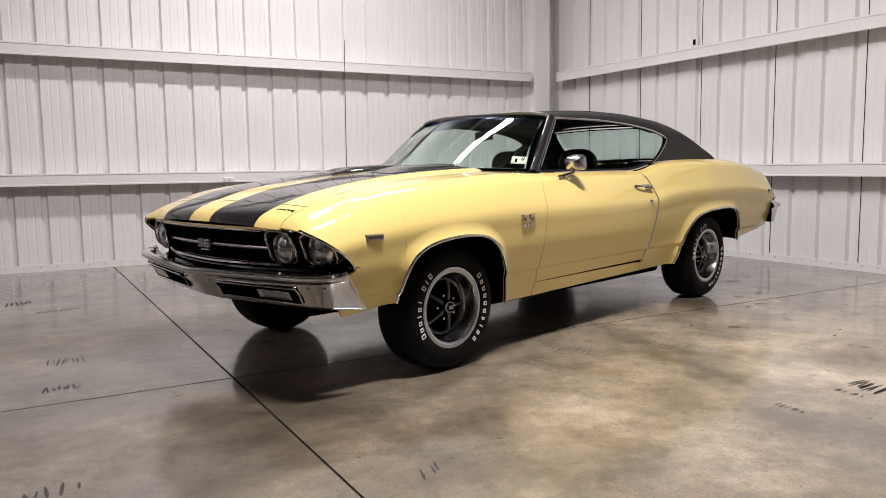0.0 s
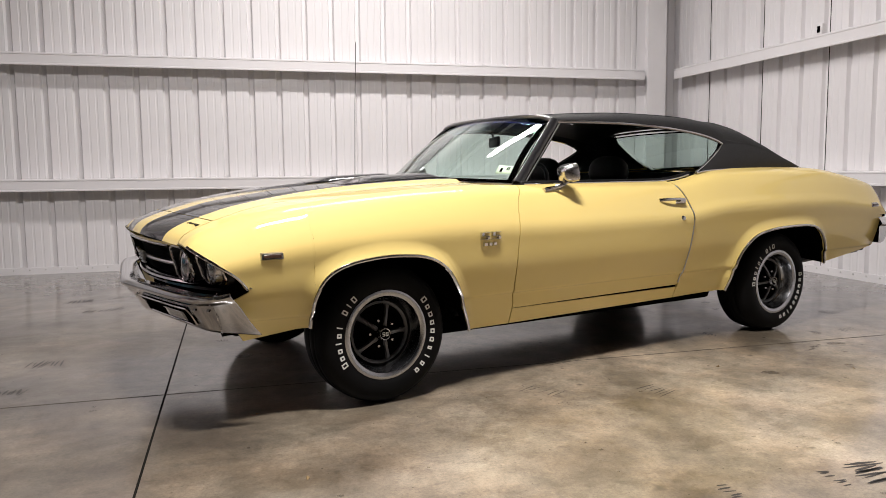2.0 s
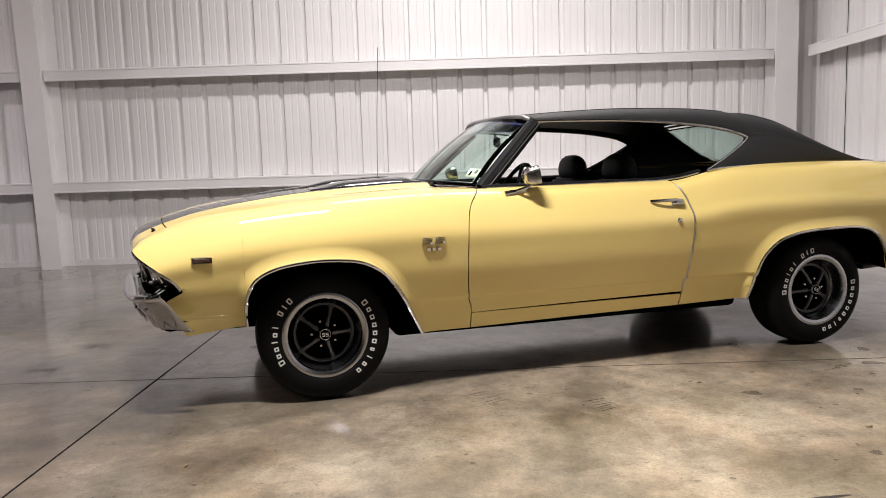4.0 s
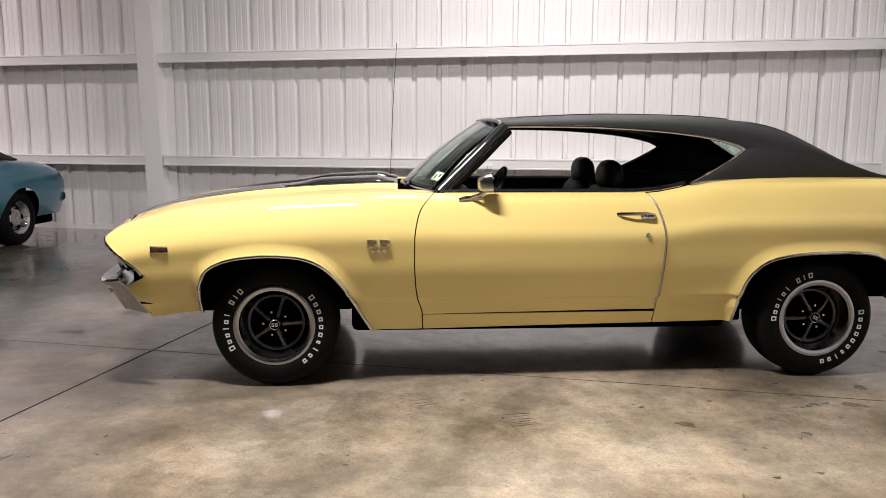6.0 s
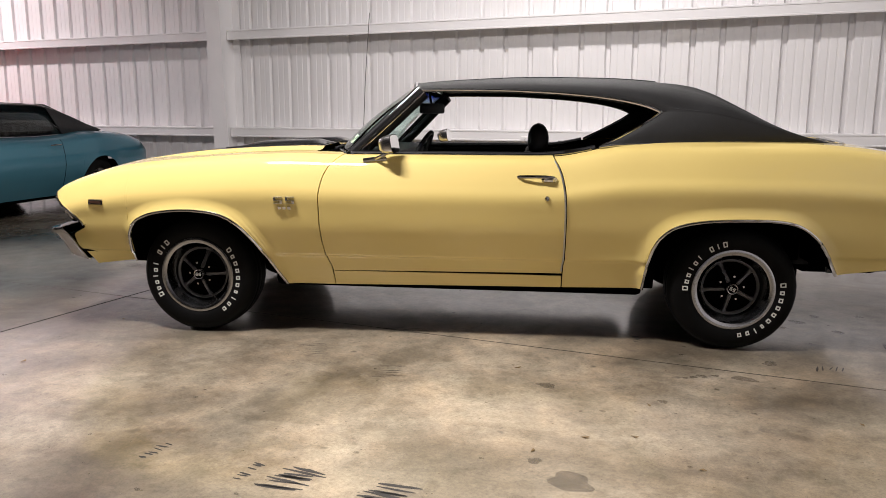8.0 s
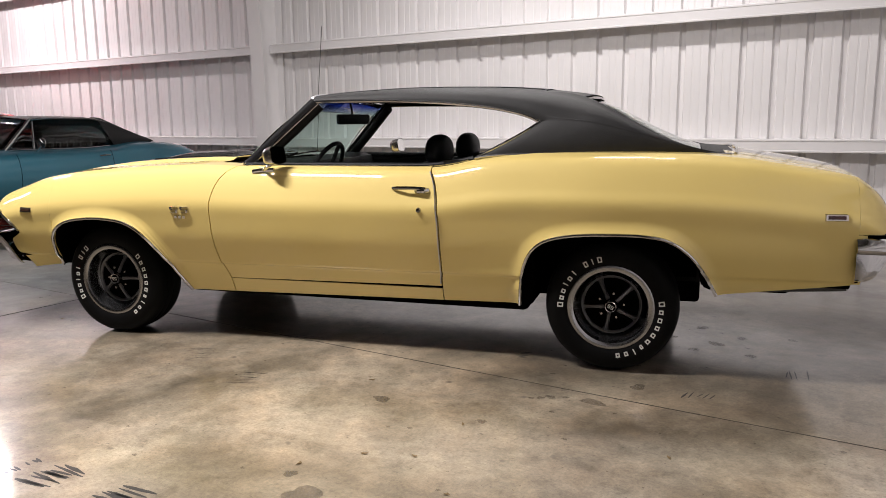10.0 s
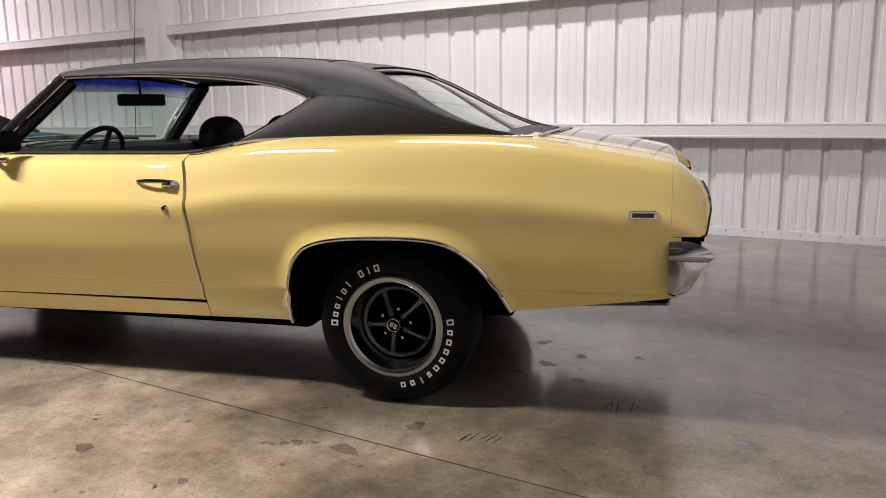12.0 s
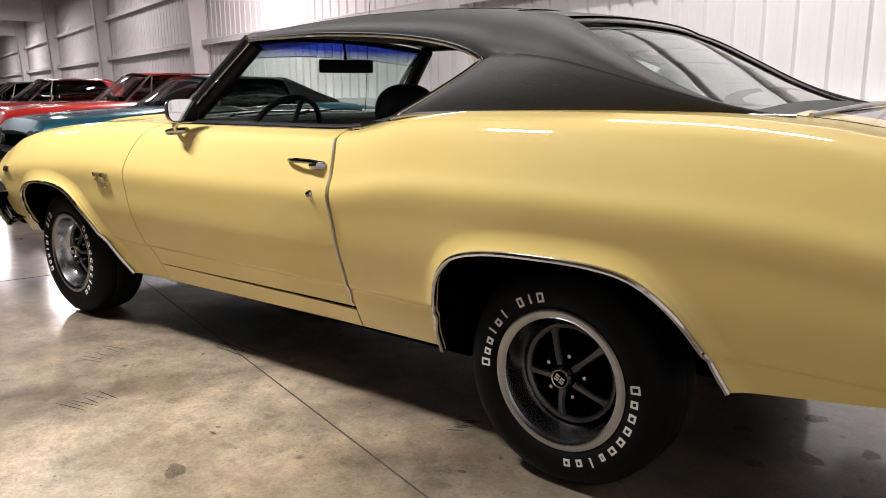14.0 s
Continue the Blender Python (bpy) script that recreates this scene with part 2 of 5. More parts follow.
# ---------------------------------------------------------------- the hall
WX, WY = 3.60, 4.875          # inner faces of the end wall and the long wall
GX, GY = 3.418, 4.694          # fronts of their girts
LEFT, NEAR, TOP = -62.0, -24.0, 5.3
RIBS = {"y": (0.3055, 0.0225), "x": (0.314, -0.001)}     # spacing and start of the ribs, by wall


def ribbed(n0, n1, RIB, PHASE, depth=0.038):
    """Sheet with narrow ribs: points (along, off, z)."""
    prof = []
    k = math.ceil((n0 - PHASE) / RIB)
    prof.append((n0, 0.0))
    while k * RIB + PHASE < n1 - 0.06:
        c = k * RIB + PHASE
        if c - 0.05 > n0:
            prof += [(c - 0.036, 0.0), (c - 0.020, depth), (c + 0.020, depth), (c + 0.036, 0.0)]
            for m_ in (0.116, 0.2):
                if c + m_ + 0.02 < n1:
                    prof += [(c + m_ - 0.013, 0.0), (c + m_ - 0.007, 0.0028), (c + m_ + 0.007, 0.0028), (c + m_ + 0.012, 0.0)]
        k += 1
    prof.append((n1, 0.0))
    return prof


def wall_sheet(axis, at, n0, n1, z0, z1):
    prof = ribbed(n0, n1, *RIBS[axis])
    if axis == "y":
        P = [[(a, at + o, z) for z in (z0, z1)] for a, o in prof]
    else:
        P = [[(at + o, a, z) for z in (z0, z1)] for a, o in prof]
    return grid(P)


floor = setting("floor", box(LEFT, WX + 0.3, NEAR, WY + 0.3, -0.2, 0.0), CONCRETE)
wall_north = setting("wall_north", [wall_sheet("y", WY, LEFT, WX, 0.0, TOP), box(LEFT, WX + 0.25, WY + 0.06, WY + 0.1, -0.1, TOP)], WALLWHITE)
wall_east = setting("wall_east", [wall_sheet("x", WX, NEAR, WY, 0.0, TOP), box(WX + 0.06, WX + 0.1, NEAR, WY + 0.06, -0.1, TOP)], WALLWHITE)
wall_west = setting("wall_west", box(LEFT - 0.1, LEFT, NEAR, WY, 0, TOP), WALLWHITE)
# unseen closing wall; near-black colour stands in for the dim hall, keeps bounce low
unseen_wall_south = setting("unseen_wall_south", box(LEFT, WX, NEAR - 0.1, NEAR, 0, TOP), DARKWALL)
# roof out of view, its colour darkened to cut bounce light and deepen the shade
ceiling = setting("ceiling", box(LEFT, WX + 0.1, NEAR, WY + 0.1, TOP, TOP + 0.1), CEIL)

FRAMES = [-5.47, -15.9, -26.2, -36.6, -47.0]
GIRTS = (0.893, 2.200, 3.51)


def girt_profile(z, deep):
    """Z-shaped girt: (off from the front, height) loop."""
    return [(-0.004, z), (-0.005, z + 0.016), (0, z + 0.019), (0, z + 0.106), (-0.005, z + 0.109), (-0.005, z + 0.124), (0.0, z + 0.128), (deep, z + 0.128), (deep, z + 0.122), (0.006, z + 0.122), (0.006, z + 0.006), (0.02, z + 0.004), (0.02, z - 0.001)]


def girt(axis, n0, n1, z):
    loop = girt_profile(z, WY - GY)
    if axis == "y":
        P = [[(a, GY + o, h) for o, h in loop] for a in (n0, n1)]
    else:
        P = [[(GX + o, a, h) for o, h in loop] for a in (n0, n1)]
    v, f = grid(P, close_v=True)
    n = len(loop)
    f += [tuple(range(n)), tuple(range(n, 2 * n))[::-1]]
    return v, f


bays = [(3.075, FRAMES[0] + 0.02), (FRAMES[0] - 0.02, FRAMES[1] + 0.02), (FRAMES[1] - 0.02, FRAMES[2] + 0.02), (FRAMES[2] - 0.02, FRAMES[3] + 0.02), (FRAMES[3] - 0.02, FRAMES[4] + 0.02), (FRAMES[4] - 0.02, LEFT)]
for z in GIRTS:
    for a, b in bays:
        tagged(new("girt", mesh_of("girt", girt("y", b, a, z), STEELWHITE, True)), kind="structure")
    tagged(new("girt", mesh_of("girt", girt("x", NEAR, WY - 0.30, z), STEELWHITE, True)), kind="structure")


def column(x, y0, y1, wide=0.24):
    """Tapered steel I-column: its inner flange at y0 by the floor leans into the hall towards the top."""
    v, f = joined([box(x - wide / 2, x + wide / 2, y0, y0 + 0.012, 0, TOP, 0.002), box(x - 0.005, x + 0.005, y0 + 0.012, y1 - 0.012, 0, TOP), box(x - wide / 2, x + wide / 2, y1 - 0.012, y1, 0, TOP, 0.002)])
    return [(px, py - 0.04 * pz * (py < y0 + 0.02), pz) for px, py, pz in v], f


for x in FRAMES:
    tagged(new("steel_column", mesh_of("steel_column", column(x, 4.53, 4.85), STEELWHITE, True)), kind="structure")
    tagged(new("roof_rafter", mesh_of("roof_rafter", joined([box(x - 0.12, x + 0.12, NEAR, 4.60, 4.25, 4.265), box(x - 0.006, x + 0.006, NEAR, 4.60, 4.265, TOP - 0.02)]), STEELWHITE, True)), kind="structure")
tagged(new("corner_column", mesh_of("corner_column", joined([box(3.04, 3.30, 4.57, 4.582, 0, TOP, 0.002), box(3.165, 3.175, 4.582, 4.85, 0, TOP), box(3.04, 3.30, 4.85, 4.86, 0, TOP)]), STEELWHITE, True)), kind="structure")
for i in range(14):
    yy = 4.0 - i * 1.6
    tagged(new("roof_purlin", mesh_of("roof_purlin", box(LEFT, WX, yy, yy + 0.07, TOP - 0.22, TOP - 0.01), STEELWHITE, True)), kind="structure")
tagged(new("base_trim", mesh_of("base_trim", box(LEFT, WX, WY - 0.012, WY - 0.002, 0.0, 0.075), STEELWHITE, True)), kind="structure")
tagged(new("base_trim", mesh_of("base_trim", box(WX - 0.012, WX - 0.002, NEAR, WY - 0.02, 0.0, 0.075), STEELWHITE, True)), kind="structure")
# sawn joints of the slab
JX, JY = (-2.41, -11.5, -20.6), (-0.31, -6.4)
for x in JX:
    tagged(new("floor_joint", mesh_of("floor_joint", box(x - 0.0045, x + 0.0045, NEAR, WY - 0.02, -0.01, 0.0012), SEAM, True)), kind="structure")
for y in JY:
    tagged(new("floor_joint", mesh_of("floor_joint", box(LEFT, WX - 0.02, y - 0.003, y + 0.003, -0.01, 0.0012), JOINT, True)), kind="structure")

# ---------------------------------------------------------------- the yellow car
# Car frame: nose at -x, driver's side at -y, floor at z = 0, origin between the axles.
CAR = pose(-0.2613, 0.4376, 0, 0, 0, 15.7)
AXF, AXR, HUBZ = -1.429, 1.429, 0.322

HALF = keyed([(-2.30, 0.83), (-2.18, 0.868), (-2.0, 0.898), (-1.75, 0.915), (-1.4, 0.926), (-0.9, 0.92), (-0.4, 0.908), (0.1, 0.896), (0.5, 0.890), (0.9, 0.902), (1.43, 0.934), (1.9, 0.938), (2.3, 0.928), (2.5, 0.908), (2.66, 0.868)])
NOSE = keyed([(0, 0.758), (0.012, 0.780), (0.04, 0.806), (0.09, 0.831), (0.2, 0.870), (0.3, 0.900), (0.47, 0.930), (0.82, 0.965), (1.1, 0.982), (1.35, 0.990), (1.6, 0.985)])
SHOULDER = keyed([(-0.70, 0.986), (-0.5, 0.985), (0.42, 0.985), (0.55, 0.993), (0.66, 1.012), (0.78, 1.038), (0.92, 1.054), (1.1, 1.061), (1.4, 1.064), (1.75, 1.060), (2.0, 1.042), (2.2, 1.011), (2.36, 0.984), (2.44, 0.968), (2.478, 0.957), (2.507, 0.938), (2.546, 0.908), (2.58, 0.872), (2.605, 0.80)])
LEAD = -2.225
WAIST = keyed([(-2.3, 0.0), (-1.2, 0.0), (-0.2, 0.012), (0.6, 0.012), (1.4, 0.0), (2.6, 0.0)])


def lead(y):
    return -2.345 + 0.12 * (y / 0.86) ** 2


def shoulder(x):
    return NOSE(x - LEAD) if x < -0.7 else SHOULDER(x)


def plan_shift(x, y):
    """The nose and tail bow out towards the middle."""
    s = 0.0
    if x < -1.2:
        s += (lead(min(abs(y), 0.86)) - LEAD) * (1 - smooth((x - LEAD) / 0.9))
        s -= 0.050 * smooth((abs(y) - 0.60) / 0.24) * (1 - smooth((x - LEAD) / 0.18))
    if x > 2.1:
        s += 0.004 * (1 - (abs(y) / 0.88) ** 2) * smooth((x - 2.1) / 0.5)
    return s


def top_z(x, y, crown=0.026):
    w = HALF(x) - 0.165
    return shoulder(x) + crown * (1 - (min(abs(y), w) / w) ** 2)


SECTIONS = {}


def section(x, n=170):
    """Half cross-section at x, kept for reuse."""
    k = round(x * 2000)
    if k not in SECTIONS:
        SECTIONS[k] = make_section(k / 2000, n)
    return SECTIONS[k]


def make_section(x, n):
    """Half cross-section from the sill up over the shoulder to the middle, as (y, z)."""
    w, zs = HALF(x), shoulder(x)
    h = zs - 0.40
    roll = WAIST(x)
    k = smooth((x - 0.1) / 0.9)
    ctrl = [(w - 0.182, 0.18), (w - 0.144, 0.29), (w - 0.103, 0.385), (w - 0.066 - 0.016 * k, 0.40 + 0.14 * h), (w - 0.028 - 0.018 * k, 0.40 + 0.33 * h), (w - 0.012 - 0.010 * k, 0.40 + 0.50 * h), (w - 0.002 - roll * 0.4 + 0.002 * k, 0.40 + (0.64 + 0.01 * k) * h), (w - 0.020 - roll - 0.004 * k, 0.40 + 0.755 * h), (w - 0.062 - roll, 0.40 + 0.89 * h), (w - 0.100 - roll * 0.7, 0.40 + 0.96 * h), (w - 0.165, zs)]
    a = rail(ctrl, n)
    # the low body line: the skin steps in slightly below it
    a[:, 0] -= 0.013 * np.clip((0.450 + 0.055 * smooth((x - 1.2) / 0.6) - a[:, 1]) / 0.009, 0, 1)
    ys = np.linspace(w - 0.165, 0, 60)[1:]
    wt = w - 0.165
    b = np.stack([ys, zs + 0.026 * (1 - (ys / wt) ** 2)], 1)
    return np.vstack([a, b])


def along(sec):
    d = np.hypot(*np.diff(sec, axis=0).T)
    return np.r_[0, np.cumsum(d)]


def at_z(sec, s, z):
    k = int(np.argmax(sec[:, 1] >= z))
    if k == 0:
        return s[0]
    t = (z - sec[k - 1, 1]) / (sec[k, 1] - sec[k - 1, 1])
    return s[k - 1] + t * (s[k] - s[k - 1])


def at_y(sec, s, y):
    k = len(sec) - 1
    while k > 0 and sec[k, 0] < y:
        k -= 1
    k = min(k, len(sec) - 2)
    t = (sec[k, 0] - y) / max(sec[k, 0] - sec[k + 1, 0], 1e-6)
    return s[k] + t * (s[k + 1] - s[k])


def side_y(x, z):
    sec = section(x)
    s = along(sec)
    a = at_z(sec, s, z)
    return float(np.interp(a, s, sec[:, 0]))


ARCH_F = rail([(-1.787, 0.392), (-1.790, 0.46), (-1.778, 0.55), (-1.735, 0.622), (-1.64, 0.668), (-1.50, 0.689), (-1.37, 0.689), (-1.25, 0.670), (-1.15, 0.612), (-1.06, 0.500), (-0.985, 0.365), (-0.935, 0.272)], 70)
ARCH_R = rail([(0.978, 0.300), (0.990, 0.42), (1.012, 0.52), (1.05, 0.592), (1.12, 0.648), (1.25, 0.680), (1.42, 0.691), (1.58, 0.690), (1.69, 0.668), (1.78, 0.606), (1.85, 0.515), (1.905, 0.414)], 70)


def low_front(x):
    if x < ARCH_F[0, 0]:
        return 0.370 + 0.022 * (x + 2.05) / 0.26
    if x > ARCH_F[-1, 0]:
        return 0.272 + 0.004 * (x + 0.95)
    xs = np.maximum.accumulate(ARCH_F[:, 0] + np.arange(len(ARCH_F)) * 1e-7)
    return float(np.interp(x, xs, ARCH_F[:, 1]))


def low_rear(x):
    if x < ARCH_R[0, 0]:
        return 0.288 + 0.014 * (x - 0.55) / 0.43
    if x > ARCH_R[-1, 0]:
        return 0.414 + 0.073 * (x - 1.905) / 0.56
    return float(np.interp(x, np.maximum.accumulate(ARCH_R[:, 0] + np.arange(len(ARCH_R)) * 1e-7), ARCH_R[:, 1]))


SEAM_F = keyed([(0.30, -0.672), (0.37, -0.676), (0.45, -0.700), (0.54, -0.712), (0.65, -0.717), (0.767, -0.716), (0.86, -0.702), (0.91, -0.684), (0.95, -0.655), (0.99, -0.612)])
SEAM_R = keyed([(0.27, 0.563), (0.394, 0.566), (0.42, 0.568), (0.45, 0.574), (0.685, 0.576), (0.80, 0.570), (0.87, 0.558), (0.93, 0.538), (0.98, 0.508), (1.0, 0.500)])
EDGE = keyed([(0.3, -2.00), (0.41, -2.075), (0.48, -2.115), (0.53, -2.118), (0.562, -2.085), (0.578, -2.058), (0.62, -2.078), (0.70, -2.152), (0.768, -2.216), (0.785, LEAD), (1.0, LEAD)])
GAP = 0.0030
LAST = []


def skin(P, deep=0.014):
    """A panel with turned-in edges."""
    P = np.asarray(P, float)
    loops = [P[:, 0], P[-1], P[::-1, -1], P[0, ::-1]]
    out = [grid(P)]
    for L in loops:
        inn = np.array([q + deep * (lambda d: d / max(np.linalg.norm(d), 1e-6))(np.array((0, -q[1], 0.5 - q[2] if q[2] > 0.7 else 0.0))) for q in L])
        out.append(grid(np.stack([L, inn], 1)[::-1]))
    return joined(out)


def flare(x, z):
    """The wheel openings stand proud of the body side."""
    A = ARCH_F if x < 0 else ARCH_R
    if not (A[0, 0] - 0.12 < x < A[-1, 0] + 0.12):
        return 0.0
    d = float(np.min(np.hypot(A[:, 0] - x, A[:, 1] - z)))
    f = smooth((A[-1, 0] + 0.08 - x) / 0.12) * smooth((x - A[0, 0] + 0.09) / 0.10)
    return 0.028 * f * max(0.0, 1 - d / 0.065) ** 1.7


def panel(xl, xr, mids, low, y_end=None, z_end=None, rows=96, span=(0.5, 0.5)):
    """A skin between two seams xl(z), xr(z), from low(x) up to y_end(x) or z_end."""
    a, b = mids[0], mids[-1]

    def place(xm, z):
        wl, wr = max(0.0, 1 - (xm - a) / span[0]), max(0.0, 1 - (b - xm) / span[1])
        return xm + (xl(z) - a) * wl + (xr(z) - b) * wr

    P = []
    for xm in mids:
        sec = section(xm)
        s = along(sec)
        s0 = at_z(sec, s, low(xm))
        s1 = at_y(sec, s, y_end(xm)) if y_end else at_z(sec, s, z_end)
        col = []
        for f in np.linspace(0, 1, rows):
            sa = s0 + (s1 - s0) * f
            z = float(np.interp(sa, s, sec[:, 1]))
            x = place(xm, z)
            for _ in range(5):
                sec2 = section(x)
                s2 = along(sec2)
                t0 = at_z(sec2, s2, low(xm))
                t1 = at_y(sec2, s2, y_end(x)) if y_end else at_z(sec2, s2, z_end)
                sb = t0 + (t1 - t0) * f
                y2, z2 = float(np.interp(sb, s2, sec2[:, 0])), float(np.interp(sb, s2, sec2[:, 1]))
                x = 0.4 * x + 0.6 * place(xm, z2)
            y2 += flare(x, z2)
            col.append((x + plan_shift(x, y2), -y2, z2))
        P.append(col)
    LAST[:] = P[-1]
    return skin(P)


car = thing("muscle_car", "pale yellow two-door coupe with black vinyl roof and black bonnet stripes", "car", m=CAR)


def both(name, vf, material, label="", **kw):
    if isinstance(vf, list):
        vf = joined(vf)
    a = part(name, vf, material, car, label, **kw)
    b = part(name, mirrored(vf), material, car, label, **kw)
    return a, b


# front wings
cols = sorted(set(np.linspace(-2.225, -1.80, 26)) | set(ARCH_F[:, 0]) | set(np.linspace(-0.93, -0.70, 10)))
fender = panel(EDGE, lambda z: SEAM_F(z) - GAP, cols, low_front, y_end=lambda x: 0.62, span=(0.42, 0.22))
both("front_wing", fender, YELLOW)
# doors and sills
door = panel(lambda z: SEAM_F(z) + GAP, lambda z: SEAM_R(z) - GAP, np.linspace(-0.70, 0.56, 40), lambda x: 0.3590 + 0.012 * (x + 0.68) / 1.24, y_end=lambda x: HALF(x) - 0.185)
doors = both("door", door, YELLOW)
sill = panel(lambda z: SEAM_F(z) + GAP, lambda z: SEAM_R(z) - GAP, np.linspace(-0.70, 0.56, 30), lambda x: 0.273 + 0.015 * (x + 0.68) / 1.24, z_end=0.3555, rows=10)
both("sill", sill, YELLOW)
# rear quarters
q_end = keyed([(0.55, 0.735), (0.8, 0.735), (1.3, 0.715), (1.7, 0.67), (1.93, 0.615), (2.7, 0.60)])
cols = sorted(set(np.linspace(0.56, 0.98, 16)) | set(ARCH_R[:, 0]) | set(np.linspace(1.91, 2.46, 24)))
quarter = panel(lambda z: SEAM_R(z) + GAP, lambda z: 2.4642, cols, low_rear, y_end=q_end, span=(0.38, 0.3))
both("rear_quarter", quarter, YELLOW)
tail_edge = keyed([(0.40, 2.48), (0.715, 2.485), (0.728, 2.577), (0.78, 2.589), (0.83, 2.597), (0.865, 2.588), (0.888, 2.573), (0.93, 2.538), (0.972, 2.502), (0.99, 2.488), (1.1, 2.48)])
cap = panel(lambda z: 2.4649, tail_edge, np.linspace(2.467, 2.58, 12), lambda x: 0.725, y_end=lambda x: 0.60, span=(0.01, 0.11))
cap_edge = list(LAST)
cap2 = panel(lambda z: 2.4649, lambda z: 2.50, np.linspace(2.467, 2.50, 4), lambda x: 0.49, z_end=0.722, rows=10, span=(0.01, 0.01))
both("quarter_extension", [cap, cap2], YELLOW)


# bonnet with twin bulges
def bulge(x, y):
    a = abs(y)
    side = smooth((a - 0.10) / 0.05) * (1 - smooth((a - 0.44) / 0.07))
    return 0.016 * side * smooth((x + 1.95) / 0.5)


def hood_pt(x, y):
    return (x + plan_shift(x, y), y, top_z(x, y) + bulge(x, y))


HOOD0, HOOD1 = -2.075, -0.80
X_HOOD = np.linspace(HOOD0, HOOD1, 70)


def in_stripe(y):
    return 0.100 < abs(y) < 0.455


def striped(name, xs, ys, fn, label):
    """A top skin with the two stripes painted on it."""
    yy = np.r_[np.linspace(-ys, -0.455, 14), np.linspace(-0.454, -0.100, 18), np.linspace(-0.099, 0.099, 14), np.linspace(0.100, 0.454, 18), np.linspace(0.455, ys, 14)]
    ob = part(name, grid([[fn(x, y) for y in yy] for x in xs]), YELLOW, car, label)
    ob.data.materials.append(BLACKPAINT)
    n = len(yy) - 1
    ob.data.polygons.foreach_set("material_index", [1 if in_stripe((yy[k % n] + yy[k % n + 1]) / 2) else 0 for k in range(len(ob.data.polygons))])
    return ob


striped("bonnet", X_HOOD, 0.617, hood_pt, "yellow bonnet with two broad glossy black stripes")
striped("nose_panel", np.r_[np.linspace(LEAD, LEAD + 0.05, 14), np.linspace(LEAD + 0.06, HOOD0 - 0.005, 8)], 0.617, lambda x, y: (x + plan_shift(x, y), y, top_z(x, y)), "yellow nose panel crossed by black stripes")
# raised dark inserts at the back of the bulges
for sgn in (-1, 1):
    P = []
    for u in np.linspace(0, 1, 24):
        x = -1.42 + 0.60 * u
        row = []
        for v in np.linspace(-1, 1, 13):
            y = sgn * 0.265 + 0.135 * v
            hgt = 0.022 * (1 - abs(v) ** 4) * smooth(u / 0.35) * (1 - smooth((u - 0.86) / 0.14))
            row.append((x, y, top_z(x, y) + bulge(x, y) + 0.002 + hgt))
        P.append(row)
    part("bonnet_insert", grid(P), BLACKPAINT, car, "raised black bonnet insert with bright edge")
    part("insert_trim", tube([(p[0][0], p[0][1], p[0][2]) for p in P], 0.004), CHROME, car)
# cowl grille
part("cowl", grid([[(x, y, top_z(min(x, -0.71), y, 0.02) - 0.012) for y in np.linspace(-0.70, 0.70, 30)] for x in np.linspace(-0.795, -0.58, 8)]), BLACK, car)
# boot lid
def deck_pt(x, y):
    return (x + plan_shift(x, y), y, top_z(x, y, 0.026))


striped("boot_lid", np.linspace(1.93, 2.4642, 26), 0.597, deck_pt, "yellow boot lid with two black stripes")

def tail_pt(x, y):
    """The tail panel lies a little inside the two quarter ends."""
    inset = 0.030 * smooth((0.60 - abs(y)) / 0.05) * smooth((x - 2.466) / 0.11)
    return (x + plan_shift(x, y) - inset, y, top_z(x, y, 0.026 * (1 - smooth((x - 2.47) / 0.1))))


striped("tail_panel", np.linspace(2.4658, 2.588, 20), 0.599, tail_pt, "yellow tail panel crossed by black stripes")
part("rear_panel", box(2.49, 2.525, -0.80, 0.80, 0.53, 0.80), BLACK, car)


def arch_line(A, out=0.004):
    return [(x, -side_y(x, z) - flare(x, z) - out, z) for x, z in A]


for A, c in ((ARCH_F, AXF), (ARCH_R, AXR)):
    L = arch_line(A)
    both("arch_trim", tube(L, 0.0085), CHROME)
    inner = grid([[(x, y, z), (x, y + 0.03, z + 0.004), (x + (c - x) * -0.06, y + 0.32, z + 0.03)] for x, y, z in L])
    both("wheel_well", inner, BLACK)
    both("well_wall", box(c - 0.44, c + 0.40, -0.52, -0.50, 0.43, 0.78), BLACK)
part("underbody", [box(-1.05, 1.0, -0.66, 0.66, 0.235, 0.42, 0.03), box(-2.02, -1.05, -0.46, 0.46, 0.31, 0.44, 0.02), box(1.0, 1.85, -0.48, 0.48, 0.29, 0.46, 0.02), box(1.88, 2.47, -0.76, 0.76, 0.475, 0.56), box(-0.95, 0.96, -0.735, 0.735, 0.300, 0.40), box(-2.08, -1.84, -0.78, 0.78, 0.42, 0.60)], BLACK, car)
part("fuel_tank", box(1.86, 2.30, -0.44, 0.44, 0.345, 0.48, 0.04), BLACK, car, "black fuel tank under the tail")
part("rear_axle_housing", [tube([(AXR - 0.02, y, HUBZ - 0.01) for y in (-0.66, -0.2, 0.0, 0.2, 0.66)], 0.055, 12), moved(revolve([(0.0, -0.12), (0.09, -0.09), (0.13, 0.0), (0.09, 0.09), (0.0, 0.12)], 20), pose(AXR, 0, HUBZ, 0, 0, 90))], BLACK, car)
# black boxes added at the wheel wells to stop light leaking through
both("well_light_stop", box(0.96, 1.04, -0.76, -0.50, 0.30, 0.70, 0.01), BLACK)
both("well_light_stop", box(1.84, 1.90, -0.76, -0.50, 0.44, 0.70, 0.01), BLACK)
both("well_light_stop", box(-1.04, -0.96, -0.72, -0.50, 0.37, 0.70, 0.01), BLACK)

